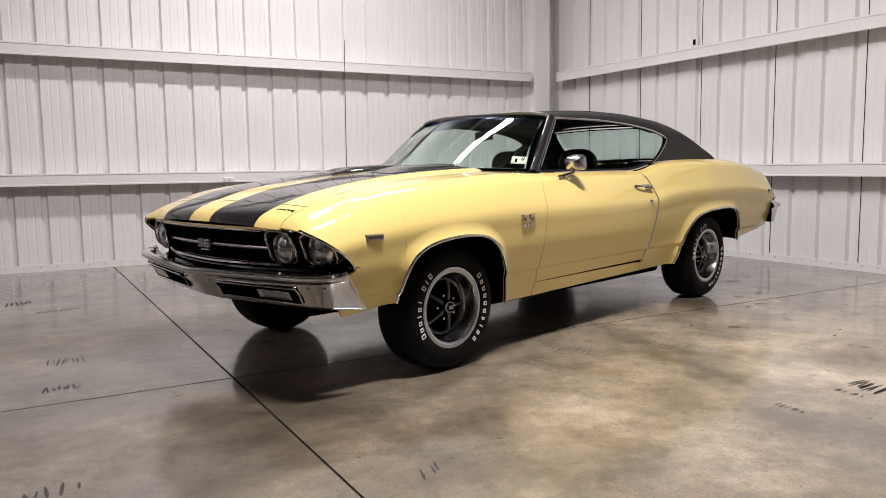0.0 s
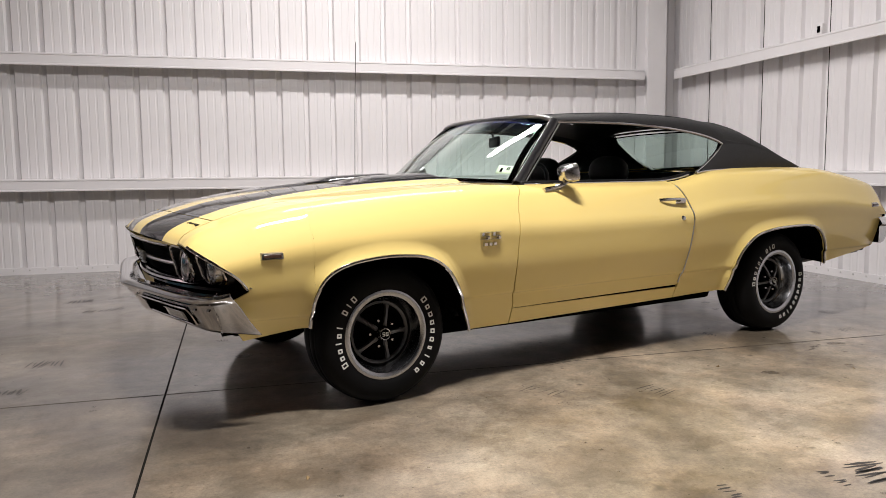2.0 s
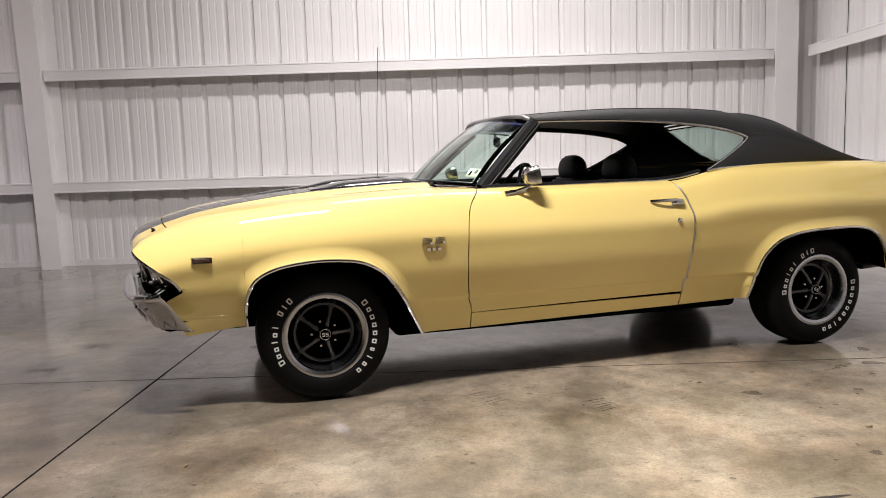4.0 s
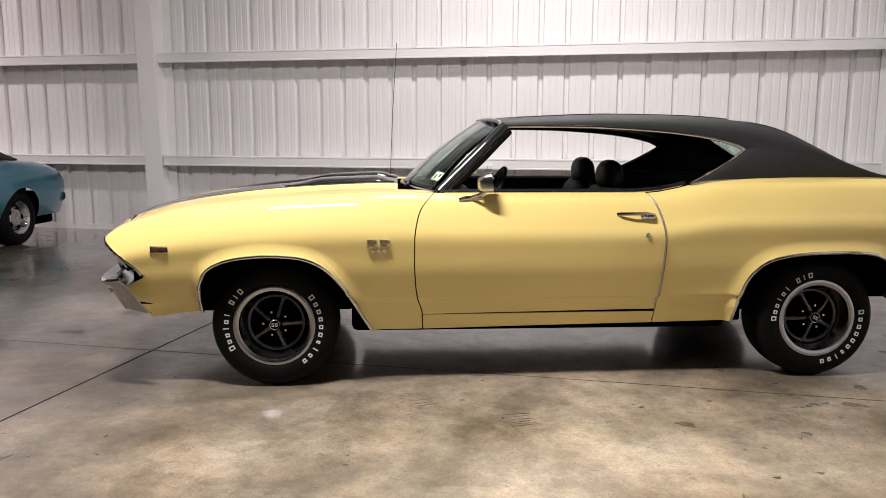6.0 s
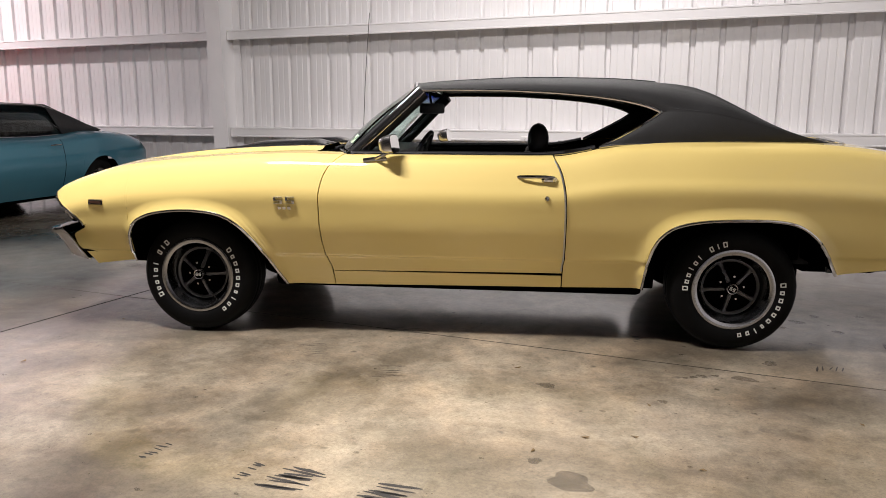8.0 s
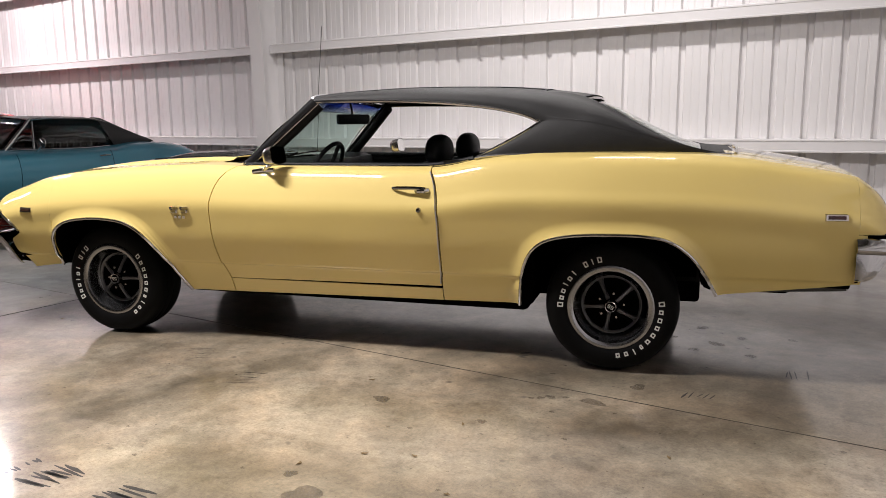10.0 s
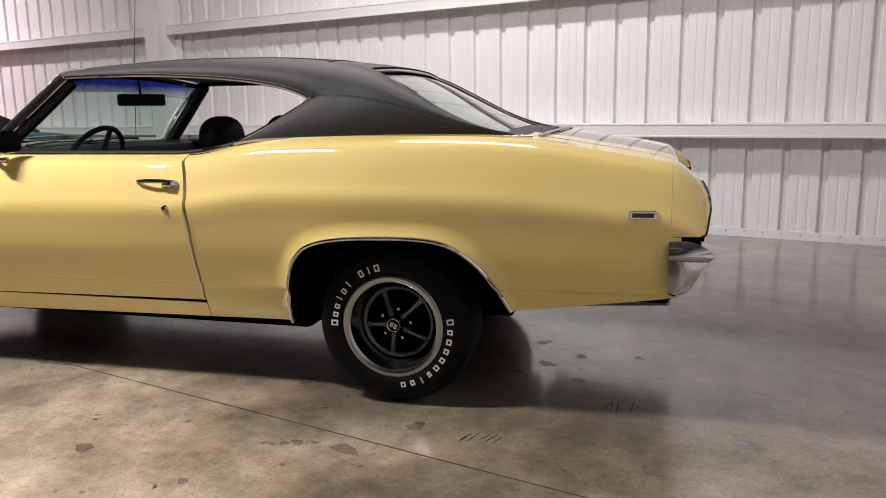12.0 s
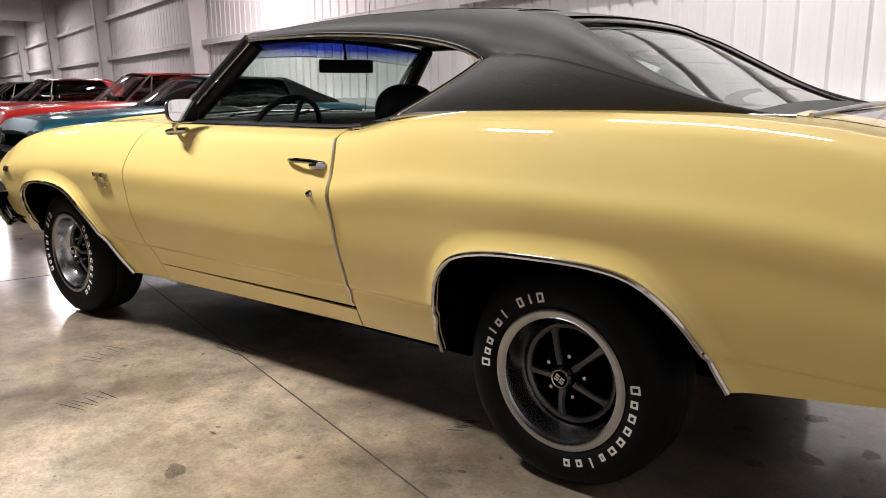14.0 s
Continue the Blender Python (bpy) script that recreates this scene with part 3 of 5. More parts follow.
# ---- roof
RAIL_Z = keyed([(-0.235, 1.328), (-0.1, 1.330), (0.2, 1.328), (0.45, 1.317), (0.625, 1.304), (0.80, 1.283), (0.92, 1.260), (1.0, 1.236), (1.05, 1.212)])
RAIL_Y = keyed([(-0.235, 0.572), (0.2, 0.600), (0.6, 0.622), (0.9, 0.648), (1.05, 0.672)])
CROWN = keyed([(-0.32, 1.368), (-0.22, 1.379), (0.0, 1.396), (0.4, 1.411), (0.75, 1.407), (1.0, 1.393), (1.2, 1.366), (1.3, 1.345)])


def roof_sec(x, n=34):
    yr, zr, zc = RAIL_Y(x), RAIL_Z(x), CROWN(x)
    return [(yr * max(math.cos(a), 0.0) ** 0.48, zr + (zc - zr) * math.sin(a) ** 0.78) for a in np.linspace(0, math.pi / 2, n)]


P = []
for x in np.linspace(-0.235, 1.05, 40):
    s = roof_sec(x)
    bow = 0.055 * (1 - smooth((x + 0.235) / 0.5))
    full = [(y, z) for y, z in s] + [(-y, z) for y, z in s[-2::-1]]
    P.append([(x - bow * (1 - (y / 0.6) ** 2), y, z) for y, z in full])
roof_grid = P
# sail panels: a patch between belt, window edge, roof and the rear window's edge
ends = [(y, z) for y, z in roof_sec(1.05, 60)]
zh = float(np.interp(0.50, [e[0] for e in ends][::-1], [e[1] for e in ends][::-1]))
F = np.vstack([rail([(0.735, 0.742, 1.036), (0.86, 0.722, 1.098), (0.98, 0.695, 1.165), (1.05, 0.672, 1.212)], 24), rail([(1.05, y, z) for y, z in ends if y > 0.505][1::3] + [(1.05, 0.50, zh)], 24)])
front = F
T = rail([(1.05, 0.50, zh), (1.15, 0.505, zh - 0.006), (1.25, 0.527, 1.338), (1.34, 0.572, 1.300), (1.47, 0.612, 1.230), (1.62, 0.640, 1.150), (1.76, 0.650, 1.092), (1.87, 0.648, 1.066)], 48)
B = rail([(0.735, 0.742, 1.036), (0.85, 0.742, 1.050), (1.1, 0.732, 1.058), (1.4, 0.716, 1.061), (1.7, 0.692, 1.060), (1.955, 0.655, 1.056)], 48)
R = rail([(1.955, 0.655, 1.056), (1.915, 0.652, 1.062), (1.87, 0.648, 1.066)], 48)
nF = len(F)
P = []
for i in range(nF):
    u = i / (nF - 1)
    row = []
    for j in range(48):
        v = j / 47
        c = (1 - u) * B[j] + u * T[j] + (1 - v) * F[i] + v * R[min(i, 47)] - ((1 - u) * (1 - v) * F[0] + (1 - u) * v * R[0] + u * (1 - v) * F[-1] + u * v * R[-1])
        swell = 0.030 * math.sin(math.pi * u) * math.sin(math.pi * min(1, v * 1.05)) ** 0.8
        row.append((c[0], -(c[1] + swell * 0.8), c[2] + swell * 0.5))
    P.append(row)
sail = np.array(P)
# the pillar leaves the roof in the roof's own direction
sa, sb = roof_sec(1.01, 60), roof_sec(1.05, 60)
for i in range(nF):
    u = i / (nF - 1)
    w = smooth((u - 0.50) / 0.10) * (1 - smooth((u - 0.92) / 0.08))
    if w > 0:
        y0 = F[i][1]
        k = int(np.argmin([abs(e[0] - y0) for e in sb]))
        d = np.array((0.04, -(sb[k][0] - sa[k][0]), sb[k][1] - sa[k][1]))
        t0 = (sail[i, 1] - sail[i, 0]) * 47
        want = d / np.linalg.norm(d) * np.linalg.norm(t0)
        for j in range(48):
            v = j / 47
            sail[i, j] += w * v * (1 - v) ** 2 * (want - t0)
sail = [[tuple(q) for q in row] for row in sail]
both("sail_panel", grid(sail), VINYL, "black grained vinyl rear pillar")
both("sail_lining", grid([[(x, y + 0.03, z - 0.012) for x, y, z in row] for row in sail[::4] + [sail[-1]]]), TRIMBLACK)
both("quarter_lining", grid([[(x, -0.70, 0.93), (x, -0.715, 1.02 + 0.015 * smooth((x - 0.6) / 0.3))] for x in np.linspace(0.56, 1.9, 12)]), TRIMBLACK)
both("sail_edge", grid([[p, (p[0], p[1] + 0.012, p[2] - 0.03)] for p in sail[-1]]), VINYL)
both("sail_trim", tube([(x, y - 0.004, z - 0.002) for x, y, z in sail[0]], 0.007), DULLCHROME)
# roof shell with its tongue to the head of the rear window
tongue = []
for k in range(18):
    x, yw, ze = T[k]
    if x > 1.27:
        break
    tongue.append([(x + 0.03 * smooth((x - 1.05) / 0.2) * (1 - v * v), yw * v, ze + (CROWN(x) - ze) * (1 - abs(v) ** 2.4)) for v in np.linspace(-1, 1, 31)])
part("vinyl_roof", [grid(roof_grid), grid(tongue)], VINYL, car, "black grained vinyl roof covering")
part("roof_seam", [tube([(x, s_ * 0.45, z_) for x, z_ in [(x, float(np.interp(0.45, [e[0] for e in roof_sec(x, 60)][::-1], [e[1] for e in roof_sec(x, 60)][::-1])) + 0.001) for x in np.linspace(-0.2, 1.04, 24)]], 0.0035, 6) for s_ in (-1, 1)], VINYL, car)
# rear window
i0 = len(tongue) - 1
edge = [(x, -y, z) for x, y, z in T[i0:]]
n_e = len(edge)
P = []
for k, (x, y, z) in enumerate(edge):
    w, f = abs(y) - 0.014, k / (n_e - 1)
    rise = (CROWN(T[i0][0]) - T[i0][2]) * (1 - f) + 0.018 * f
    P.append([(x + (0.03 + 0.05 * f) * (1 - v * v), w * v, z - 0.026 + rise * (1 - abs(v) ** 2.4)) for v in np.linspace(-1, 1, 25)])
part("rear_window", grid(P[1:]), GLASS, car, solid=0.004)
both("rear_window_trim", tube([(x, y + 0.014, z - 0.014) for x, y, z in edge], 0.008), DULLCHROME)
part("rear_window_head_trim", tube([(x, y, z + 0.012) for x, y, z in P[0]], 0.008), DULLCHROME, car)
part("rear_window_sill", grid([[(x, w * v, 1.052 + 0.022 * (1 - v * v) + 0.010 * (1 - f)) for v in np.linspace(-1, 1, 21)] for f, x, w in ((0, 1.83, 0.64), (0.5, 1.90, 0.645), (1, 1.975, 0.60))]), VINYL, car)
part("sill_trim", tube([(1.975 + 0.04 * (1 - v * v), 0.61 * v, 1.057 + 0.018 * (1 - v * v)) for v in np.linspace(-1, 1, 21)], 0.007), DULLCHROME, car)

# windscreen
WB = [(-0.610 - 0.165 * (1 - v * v), 0.70 * v, 0.988 + 0.012 * (1 - v * v)) for v in np.linspace(-1, 1, 31)]
WT = [(-0.243 - 0.060 * (1 - v * v), 0.565 * v, 1.330 + 0.044 * (1 - v * v)) for v in np.linspace(-1, 1, 31)]


def screen(f0, f1, push=0.0):
    return grid([[tuple(np.array(a) * (1 - f) + np.array(b) * f + np.array((-0.02, 0, 0.012)) * math.sin(math.pi * f) + np.array((-push, 0, push))) for a, b in zip(WB, WT)] for f in np.linspace(f0, f1, 14)])


windscreen = part("windscreen", screen(0, 1), GLASS, car, solid=0.004)
TINT = glass_mat("tint_band", (0.045, 0.085, 0.62))
nt = TINT.node_tree
where, split, grade, shade = (nt.nodes.new(k) for k in ("ShaderNodeTexCoord", "ShaderNodeSeparateXYZ", "ShaderNodeMapRange", "ShaderNodeMix"))
grade.inputs[1].default_value, grade.inputs[2].default_value = 1.262, 1.318
shade.data_type = "RGBA"
shade.inputs[6].default_value, shade.inputs[7].default_value = (0.97, 0.98, 1.0, 1), (0.035, 0.07, 0.60, 1)
nt.links.new(where.outputs["Object"], split.inputs[0])
nt.links.new(split.outputs[2], grade.inputs[0])
nt.links.new(grade.outputs[0], shade.inputs[0])
nt.links.new(shade.outputs[2], nt.nodes["Principled BSDF"].inputs["Base Color"])
part("tint_band", screen(0.75, 0.985, -0.006), TINT, windscreen, "deep blue shade band fading downwards", solid=0.001)
part("windscreen_trim", tube(WB, 0.008), CHROME, car)
part("windscreen_head_trim", tube([(x - 0.006, y, z - 0.006) for x, y, z in roof_grid[0][4:-4]], 0.011), SATIN, car)
both("pillar", tube([tuple(np.array(WB[0]) + (0.03, 0.0, 0)), tuple(np.array(WT[0]) + (0.02, 0.0, 0.0))], 0.030, 10), BLACKPAINT)
both("pillar_lining", tube([(-0.545, -0.672, 0.985), (-0.35, -0.600, 1.170), (-0.205, -0.546, 1.312)], 0.030, 10), TRIMBLACK)
both("pillar_trim", [tube([WB[0], WT[0]], 0.0065)], CHROME)
both("drip_rail", tube([(x, -RAIL_Y(x) - 0.006, RAIL_Z(x)) for x in np.linspace(-0.235, 1.045, 40)], 0.009), CHROME)
both("window_edge_trim", tube([tuple(p * (1, -1, 1)) for p in front[:25]], 0.007), CHROME)
both("pillar_front_trim", tube([(-0.545, -0.718, 0.990), (-0.20, -0.585, 1.318)], 0.0050), CHROME)
both("belt_trim", tube([(x, -HALF(x) + 0.178, shoulder(x) + 0.004) for x in np.linspace(-0.56, 0.70, 30)], 0.006), CHROME)

both("door_cap", tube([(x, -HALF(x) + 0.200, shoulder(x) + 0.004) for x in np.linspace(-0.58, 0.72, 30)], 0.017, 8, flat=1.3), TRIMBLACK)

# ---- cabin
both("cabin_side", [box(-0.95, 0.97, -0.735, -0.715, 0.36, 0.975), box(0.97, 1.90, -0.735, -0.715, 0.72, 0.975)], TRIMBLACK)
part("cabin_floor", [box(-0.95, 0.97, -0.735, 0.735, 0.34, 0.37), box(0.97, 1.9, -0.48, 0.48, 0.43, 0.46)], TRIMBLACK, car)
part("bulkhead", box(-0.98, -0.95, -0.73, 0.73, 0.34, 0.95), TRIMBLACK, car)
part("rear_bulkhead", [box(1.66, 1.90, -0.70, 0.70, 0.72, 1.035), box(1.66, 1.90, -0.48, 0.48, 0.40, 0.72)], TRIMBLACK, car)
part("headliner", grid([[(x, y, RAIL_Z(min(x, 1.0)) + 0.012 + (CROWN(x) - RAIL_Z(min(x, 1.0)) - 0.04) * (1 - (y / 0.6) ** 2)) for y in np.linspace(-0.56, 0.56, 15)] for x in np.linspace(-0.2, 1.1, 16)]), TRIMBLACK, car)
dash = [(-0.62, 0.975), (-0.56, 1.005), (-0.46, 1.005), (-0.40, 0.985), (-0.385, 0.93), (-0.41, 0.80), (-0.46, 0.72), (-0.7, 0.72), (-0.72, 0.95)]
v, f = grid([[(x - 0.0, y, z) for x, z in dash] for y in np.linspace(-0.70, 0.70, 12)], close_v=True)
part("dashboard", (v, f), TRIMBLACK, car)


def seat(y, wide=0.52):
    s = []
    back = rail([(0.24, 0.42), (0.30, 0.62), (0.355, 0.84), (0.390, 0.955), (0.405, 0.995)], 14)
    P = []
    for k, (x, z) in enumerate(back):
        w = wide / 2 * (1 - 0.35 * smooth((k - 9) / 4))
        th = 0.075 - 0.02 * k / 13
        P.append([(x + th * math.sin(a), y + w * math.copysign(abs(math.cos(a)) ** 0.55, math.cos(a)), z) for a in np.linspace(0, 2 * math.pi, 28, endpoint=False)])
    v, f = grid(P, close_v=True)
    f.append(tuple(range(len(v) - 28, len(v))))
    s.append((v, f))
    s.append(box(-0.12, 0.36, y - wide / 2, y + wide / 2, 0.40, 0.56, 0.05))
    return s


def headrest(y):
    P = []
    for t in np.sin(np.linspace(-math.pi / 2, math.pi / 2, 22)):
        r = math.sqrt(max(0.0, 1 - abs(t) ** 2.6))
        P.append([(0.422 + 0.060 * r * math.cos(a), y + (0.158 - 0.022 * t) * (0.25 + 0.75 * r) * math.copysign(abs(math.sin(a)) ** 0.5, math.sin(a)), 1.058 + 0.088 * t) for a in np.linspace(0, 2 * math.pi, 24, endpoint=False)])
    v, f = grid(P, close_v=True)
    f += [tuple(range(24)), tuple(range(len(v) - 24, len(v)))]
    return [(v, f), tube([(0.412, y - 0.05, 0.94), (0.418, y - 0.05, 1.02)], 0.006), tube([(0.412, y + 0.05, 0.94), (0.418, y + 0.05, 1.02)], 0.006)]


for yy in (-0.32, 0.32):
    st = part("front_seat", seat(yy), TRIMBLACK, car, "black vinyl bucket seat")
    part("headrest", headrest(yy), TRIMBLACK, st)
part("rear_seat", [box(0.90, 1.50, -0.47, 0.47, 0.44, 0.60, 0.05), box(1.45, 1.62, -0.64, 0.64, 0.72, 0.98, 0.06)], TRIMBLACK, car, "black vinyl rear bench")
a = np.linspace(0, 2 * math.pi, 40, endpoint=False)
col_m = pose(-0.285, -0.36, 0.925, 0, -62, 0)
wheel_ring = moved(tube([(0.195 * math.cos(t), 0.195 * math.sin(t), 0) for t in a], 0.013, 8, closed=True), col_m)
spokes = [moved(tube([(0, 0, -0.03), (0.19 * math.cos(t), 0.19 * math.sin(t), 0)], 0.012, 6), col_m) for t in (0.2, math.pi - 0.2, 1.5 * math.pi)]
part("steering_wheel", [wheel_ring, *spokes, moved(tube([(0, 0, 0.0), (0, 0, -0.28)], 0.03, 8), col_m)], TRIMBLACK, car, "black three-spoke steering wheel")
part("inner_mirror", [moved(box(-0.012, 0.012, -0.135, 0.135, -0.031, 0.031, 0.010), pose(-0.235, -0.01, 1.236, 0, 0, -24)), tube([(-0.24, -0.01, 1.26), (-0.25, 0, 1.30), (-0.262, 0, 1.355)], 0.007)], TRIMBLACK, car, "black rear-view mirror on a stalk")

# ---- wheels
def arc_frame(r0, r1, a0, a1, t, y=-0.0232):
    """A raised outline on the tyre wall between two radii and two angles, its line t wide; filled where t is large."""
    aa = np.linspace(radians(a0), radians(a1), 4)
    ring = [(r0, x) for x in aa] + [(r1, x) for x in aa[::-1]]
    rm, am = (r0 + r1) / 2, radians(a0 + a1) / 2
    kr, ka = max(0.0, 1 - 2 * t / (r1 - r0)), max(0.0, 1 - 2 * t / (rm * radians(a1 - a0)))
    inner = [(rm + (r - rm) * kr, am + (x - am) * ka) for r, x in ring]
    put = lambda r, x, h: (r * math.cos(x), y - h, r * math.sin(x))
    return grid([[put(r, x, 0.0) for r, x in ring], [put(r, x, 0.0032) for r, x in ring], [put(r, x, 0.0032) for r, x in inner]], close_v=True)


TYRE = [(0.200, -0.005), (0.209, -0.014), (0.228, -0.022), (0.255, -0.026), (0.285, -0.020), (0.305, -0.006), (0.316, 0.014), (0.321, 0.04), (0.3225, 0.06), (0.3215, 0.062), (0.3215, 0.066), (0.323, 0.068), (0.3235, 0.11), (0.322, 0.112), (0.322, 0.116), (0.3235, 0.118), (0.322, 0.16), (0.316, 0.195), (0.300, 0.215), (0.26, 0.225), (0.2, 0.205)]
RIM = [(0.207, -0.002), (0.2095, -0.010), (0.207, -0.0165), (0.199, -0.0185), (0.188, -0.0170), (0.179, -0.012), (0.175, 0.000), (0.171, 0.020), (0.165, 0.040), (0.158, 0.055), (0.151, 0.063), (0.146, 0.066), (0.146, 0.16)]


def spoke(a):
    """One flared spoke of a five-spoke wheel."""
    P = []
    for t in np.linspace(0, 1, 10):
        r = 0.035 + 0.112 * t
        w = 0.0080 + 0.0045 * smooth((0.4 - t) / 0.4) + 0.0045 * t + 0.009 * smooth((t - 0.72) / 0.28)
        d = 0.020 + 0.040 * t ** 1.6
        P.append([(r * math.cos(a) - u * w * math.sin(a), d + (0.010 if abs(u) > 0.9 else 0.0), r * math.sin(a) + u * w * math.cos(a)) for u in (-1, -0.55, 0.55, 1)])
    return grid(P)


def wheel(x, y, turn, side):
    """One wheel with tyre, bright trim ring and dark five-spoke centre; y is the face of its cap."""
    hub = part("wheel", revolve([(0.0, 0.075), (0.147, 0.075), (0.147, 0.085), (0.0, 0.085)], 40), BLACK, car)
    m = pose(x, y, HUBZ, 0, turn, 0)
    if side > 0:
        m = pose(x, y, HUBZ, 0, 0, 180) @ pose(0, 0, 0, 0, turn, 0)
    hub.matrix_basis = m
    part("tyre", revolve(TYRE, 64), RUBBER, hub, "black tyre with raised white markings")
    part("trim_ring", revolve(RIM, 56), RINGMETAL, hub, "bright trim ring")
    part("wheel_disc", revolve([(0.146, 0.064), (0.120, 0.066), (0.09, 0.052), (0.045, 0.028), (0.03, 0.024)], 40), BLACK, hub)
    for k in range(5):
        part("spoke", spoke(radians(72 + 72 * k)), WHEELGREY, hub, solid=0.006)
    for k in range(5):
        a = radians(72 * k + 36)
        part("wheel_nut", moved(revolve([(0.0, -0.012), (0.006, -0.012), (0.0085, -0.006), (0.0085, 0.016)], 6), pose(0.062 * math.cos(a), 0.038, 0.062 * math.sin(a))), DULLCHROME, hub)
    part("disc_rim", revolve([(0.147, 0.052), (0.141, 0.050), (0.134, 0.056), (0.133, 0.066)], 40), WHEELGREY, hub)
    part("centre_cap", revolve([(0.0235, -0.003), (0.0265, -0.005), (0.0290, 0.002), (0.030, 0.014), (0.031, 0.03)], 24), DULLCHROME, hub)
    part("cap_face", revolve([(0.0, -0.0035), (0.012, -0.0035), (0.0240, -0.002)], 24), BLACK, hub)
    part("cap_mark", [box(x + a, x + b, -0.0065, -0.003, c, d) for x in (-0.0085, 0.0085) for a, b, c, d in ((-0.0065, 0.0065, 0.006, 0.009), (-0.0065, 0.0065, -0.0015, 0.0015), (-0.0065, 0.0065, -0.009, -0.006), (-0.0065, -0.0035, 0.0, 0.009), (0.0035, 0.0065, -0.009, 0.0))], WHITE, hub)
    # raised white outlines in place of lettering: ten low on the tyre, nine above
    for a0, step, wides in ((37, 9.75, (3.1, 2.8, 3.1, 2.9, 2.9, 2.9, 2.0, 1.0, 2.5, 2.7)), (208, 8.4, (3.1, 2.7, 2.7, 1.0, 2.7, 1.0, 0.0, 2.6, 1.0, 2.9))):
        for k, w in enumerate(wides):
            if w:
                a = a0 - step * k
                tall = 0.028 if k == 0 or w < 1.5 or (k > 6 and a0 > 90) else 0.021
                lo, hi, half = 0.227, 0.227 + tall, 0.88 * w
                t = 0.0058
                if w < 1.5:
                    vf = arc_frame(lo, hi, a - 0.62, a + 0.62, 0.5)
                else:
                    vf = arc_frame(lo, hi, a - half, a + half, t)
                part("white_mark", vf, WHITE, hub, flat=True)
    return hub


wheel(AXF, -0.835, 0, -1)
wheel(AXR, -0.812, 29, -1)
wheel(AXF, 0.835, 40, 1)
wheel(AXR, 0.812, 75, 1)

# ---- nose: grille, lamps, bumper
def front_pt(y, z, inset=0.0):
    s = 0.05 + 0.125 * min(1.0, abs(y) / 0.86) ** 3
    return (lead(min(abs(y), 0.88)) + 0.014 + s * (0.768 - z) / 0.19 + inset, y, z)


def lamp_pt(y, z, inset=0.0):
    s = 0.04 + 0.03 * min(1.0, abs(y) / 0.86) ** 3
    return (lead(min(abs(y), 0.88)) + 0.010 + s * (0.768 - z) / 0.19 + inset, y, z)


part("grille_back", grid([[front_pt(y, z, 0.075) for y in np.linspace(-0.83, 0.83, 40)] for z in (0.55, 0.60, 0.65, 0.72, 0.745)]), BLACK, car)
part("nose_lip", grid([[(x, y, z) for x, z in ((lead(y) + 0.004 + plan_shift(LEAD, 0.86) * 0, 0.770), (lead(y) + 0.012, 0.756), (lead(y) + 0.06, 0.752))] for y in np.linspace(-0.62, 0.62, 40)]), YELLOW, car)
part("grille_top_trim", tube([front_pt(y, 0.754, -0.006) for y in np.linspace(-0.49, 0.49, 30)], 0.006), CHROME, car)
for z in np.linspace(0.602, 0.742, 11):
    part("grille_slat", grid([[front_pt(y, z, 0.035), front_pt(y, z + 0.003, 0.03), front_pt(y, z + 0.0045, 0.065)] for y in np.linspace(-0.50, 0.50, 30)]), TRIMBLACK, car)
part("grille_bar", tube([front_pt(y, 0.672, 0.004) for y in np.linspace(-0.50, 0.50, 30)], 0.0095, 8, flat=1.3), DULLCHROME, car, "bright horizontal grille bar")
lower = [front_pt(y, 0.585 + 0.010 * (abs(y) / 0.9), -0.006) for y in np.linspace(-0.90, 0.90, 50)]
lv, lf = tube(lower, 0.0125, 8, flat=1.2)
for i in range(len(lower)):
    k = smooth(min(i, len(lower) - 1 - i) / 3 + 0.12)
    for j in range(8):
        lv[i * 8 + j] = tuple(np.array(lower[i]) + (np.array(lv[i * 8 + j]) - np.array(lower[i])) * k)
part("lower_grille_trim", (lv, lf), CHROME, car)
def s_bars(yc, zc, w, h, t):
    """An S-like figure of bars on the grille."""
    out = []
    for y0, y1, z0, z1 in ((-w / 2, w / 2, h / 2 - t, h / 2), (-w / 2, w / 2, -t / 2, t / 2), (-w / 2, w / 2, -h / 2, -h / 2 + t), (w / 2 - t, w / 2, 0, h / 2), (-w / 2, -w / 2 + t, -h / 2, 0)):
        x = lead(yc)
        out.append(box(x + 0.018, x + 0.034, yc + y0, yc + y1, zc + z0, zc + z1, 0.0015))
    return out


part("grille_emblem", s_bars(-0.030, 0.672, 0.050, 0.040, 0.010) + s_bars(0.030, 0.672, 0.050, 0.040, 0.010) + [box(lead(0) + 0.026, lead(0) + 0.04, -0.04, 0.04, 0.636, 0.643, 0.002)], STEEL, car, "dull metal emblem of two figures")


def bezel_loop(y0, y1, z0, z1, n=36):
    pts = []
    for a in np.linspace(0, 2 * math.pi, n, endpoint=False):
        c, s = math.cos(a), math.sin(a)
        y = (y0 + y1) / 2 + (y1 - y0) / 2 * math.copysign(abs(c) ** 0.6, c)
        z = (z0 + z1) / 2 + (z1 - z0) / 2 * math.copysign(abs(s) ** 0.6, s)
        if z > (z0 + z1) / 2:
            y += math.copysign(0.018, y0) * (z - (z0 + z1) / 2) / (z1 - z0) * -1.2
        pts.append((y, z))
    return pts


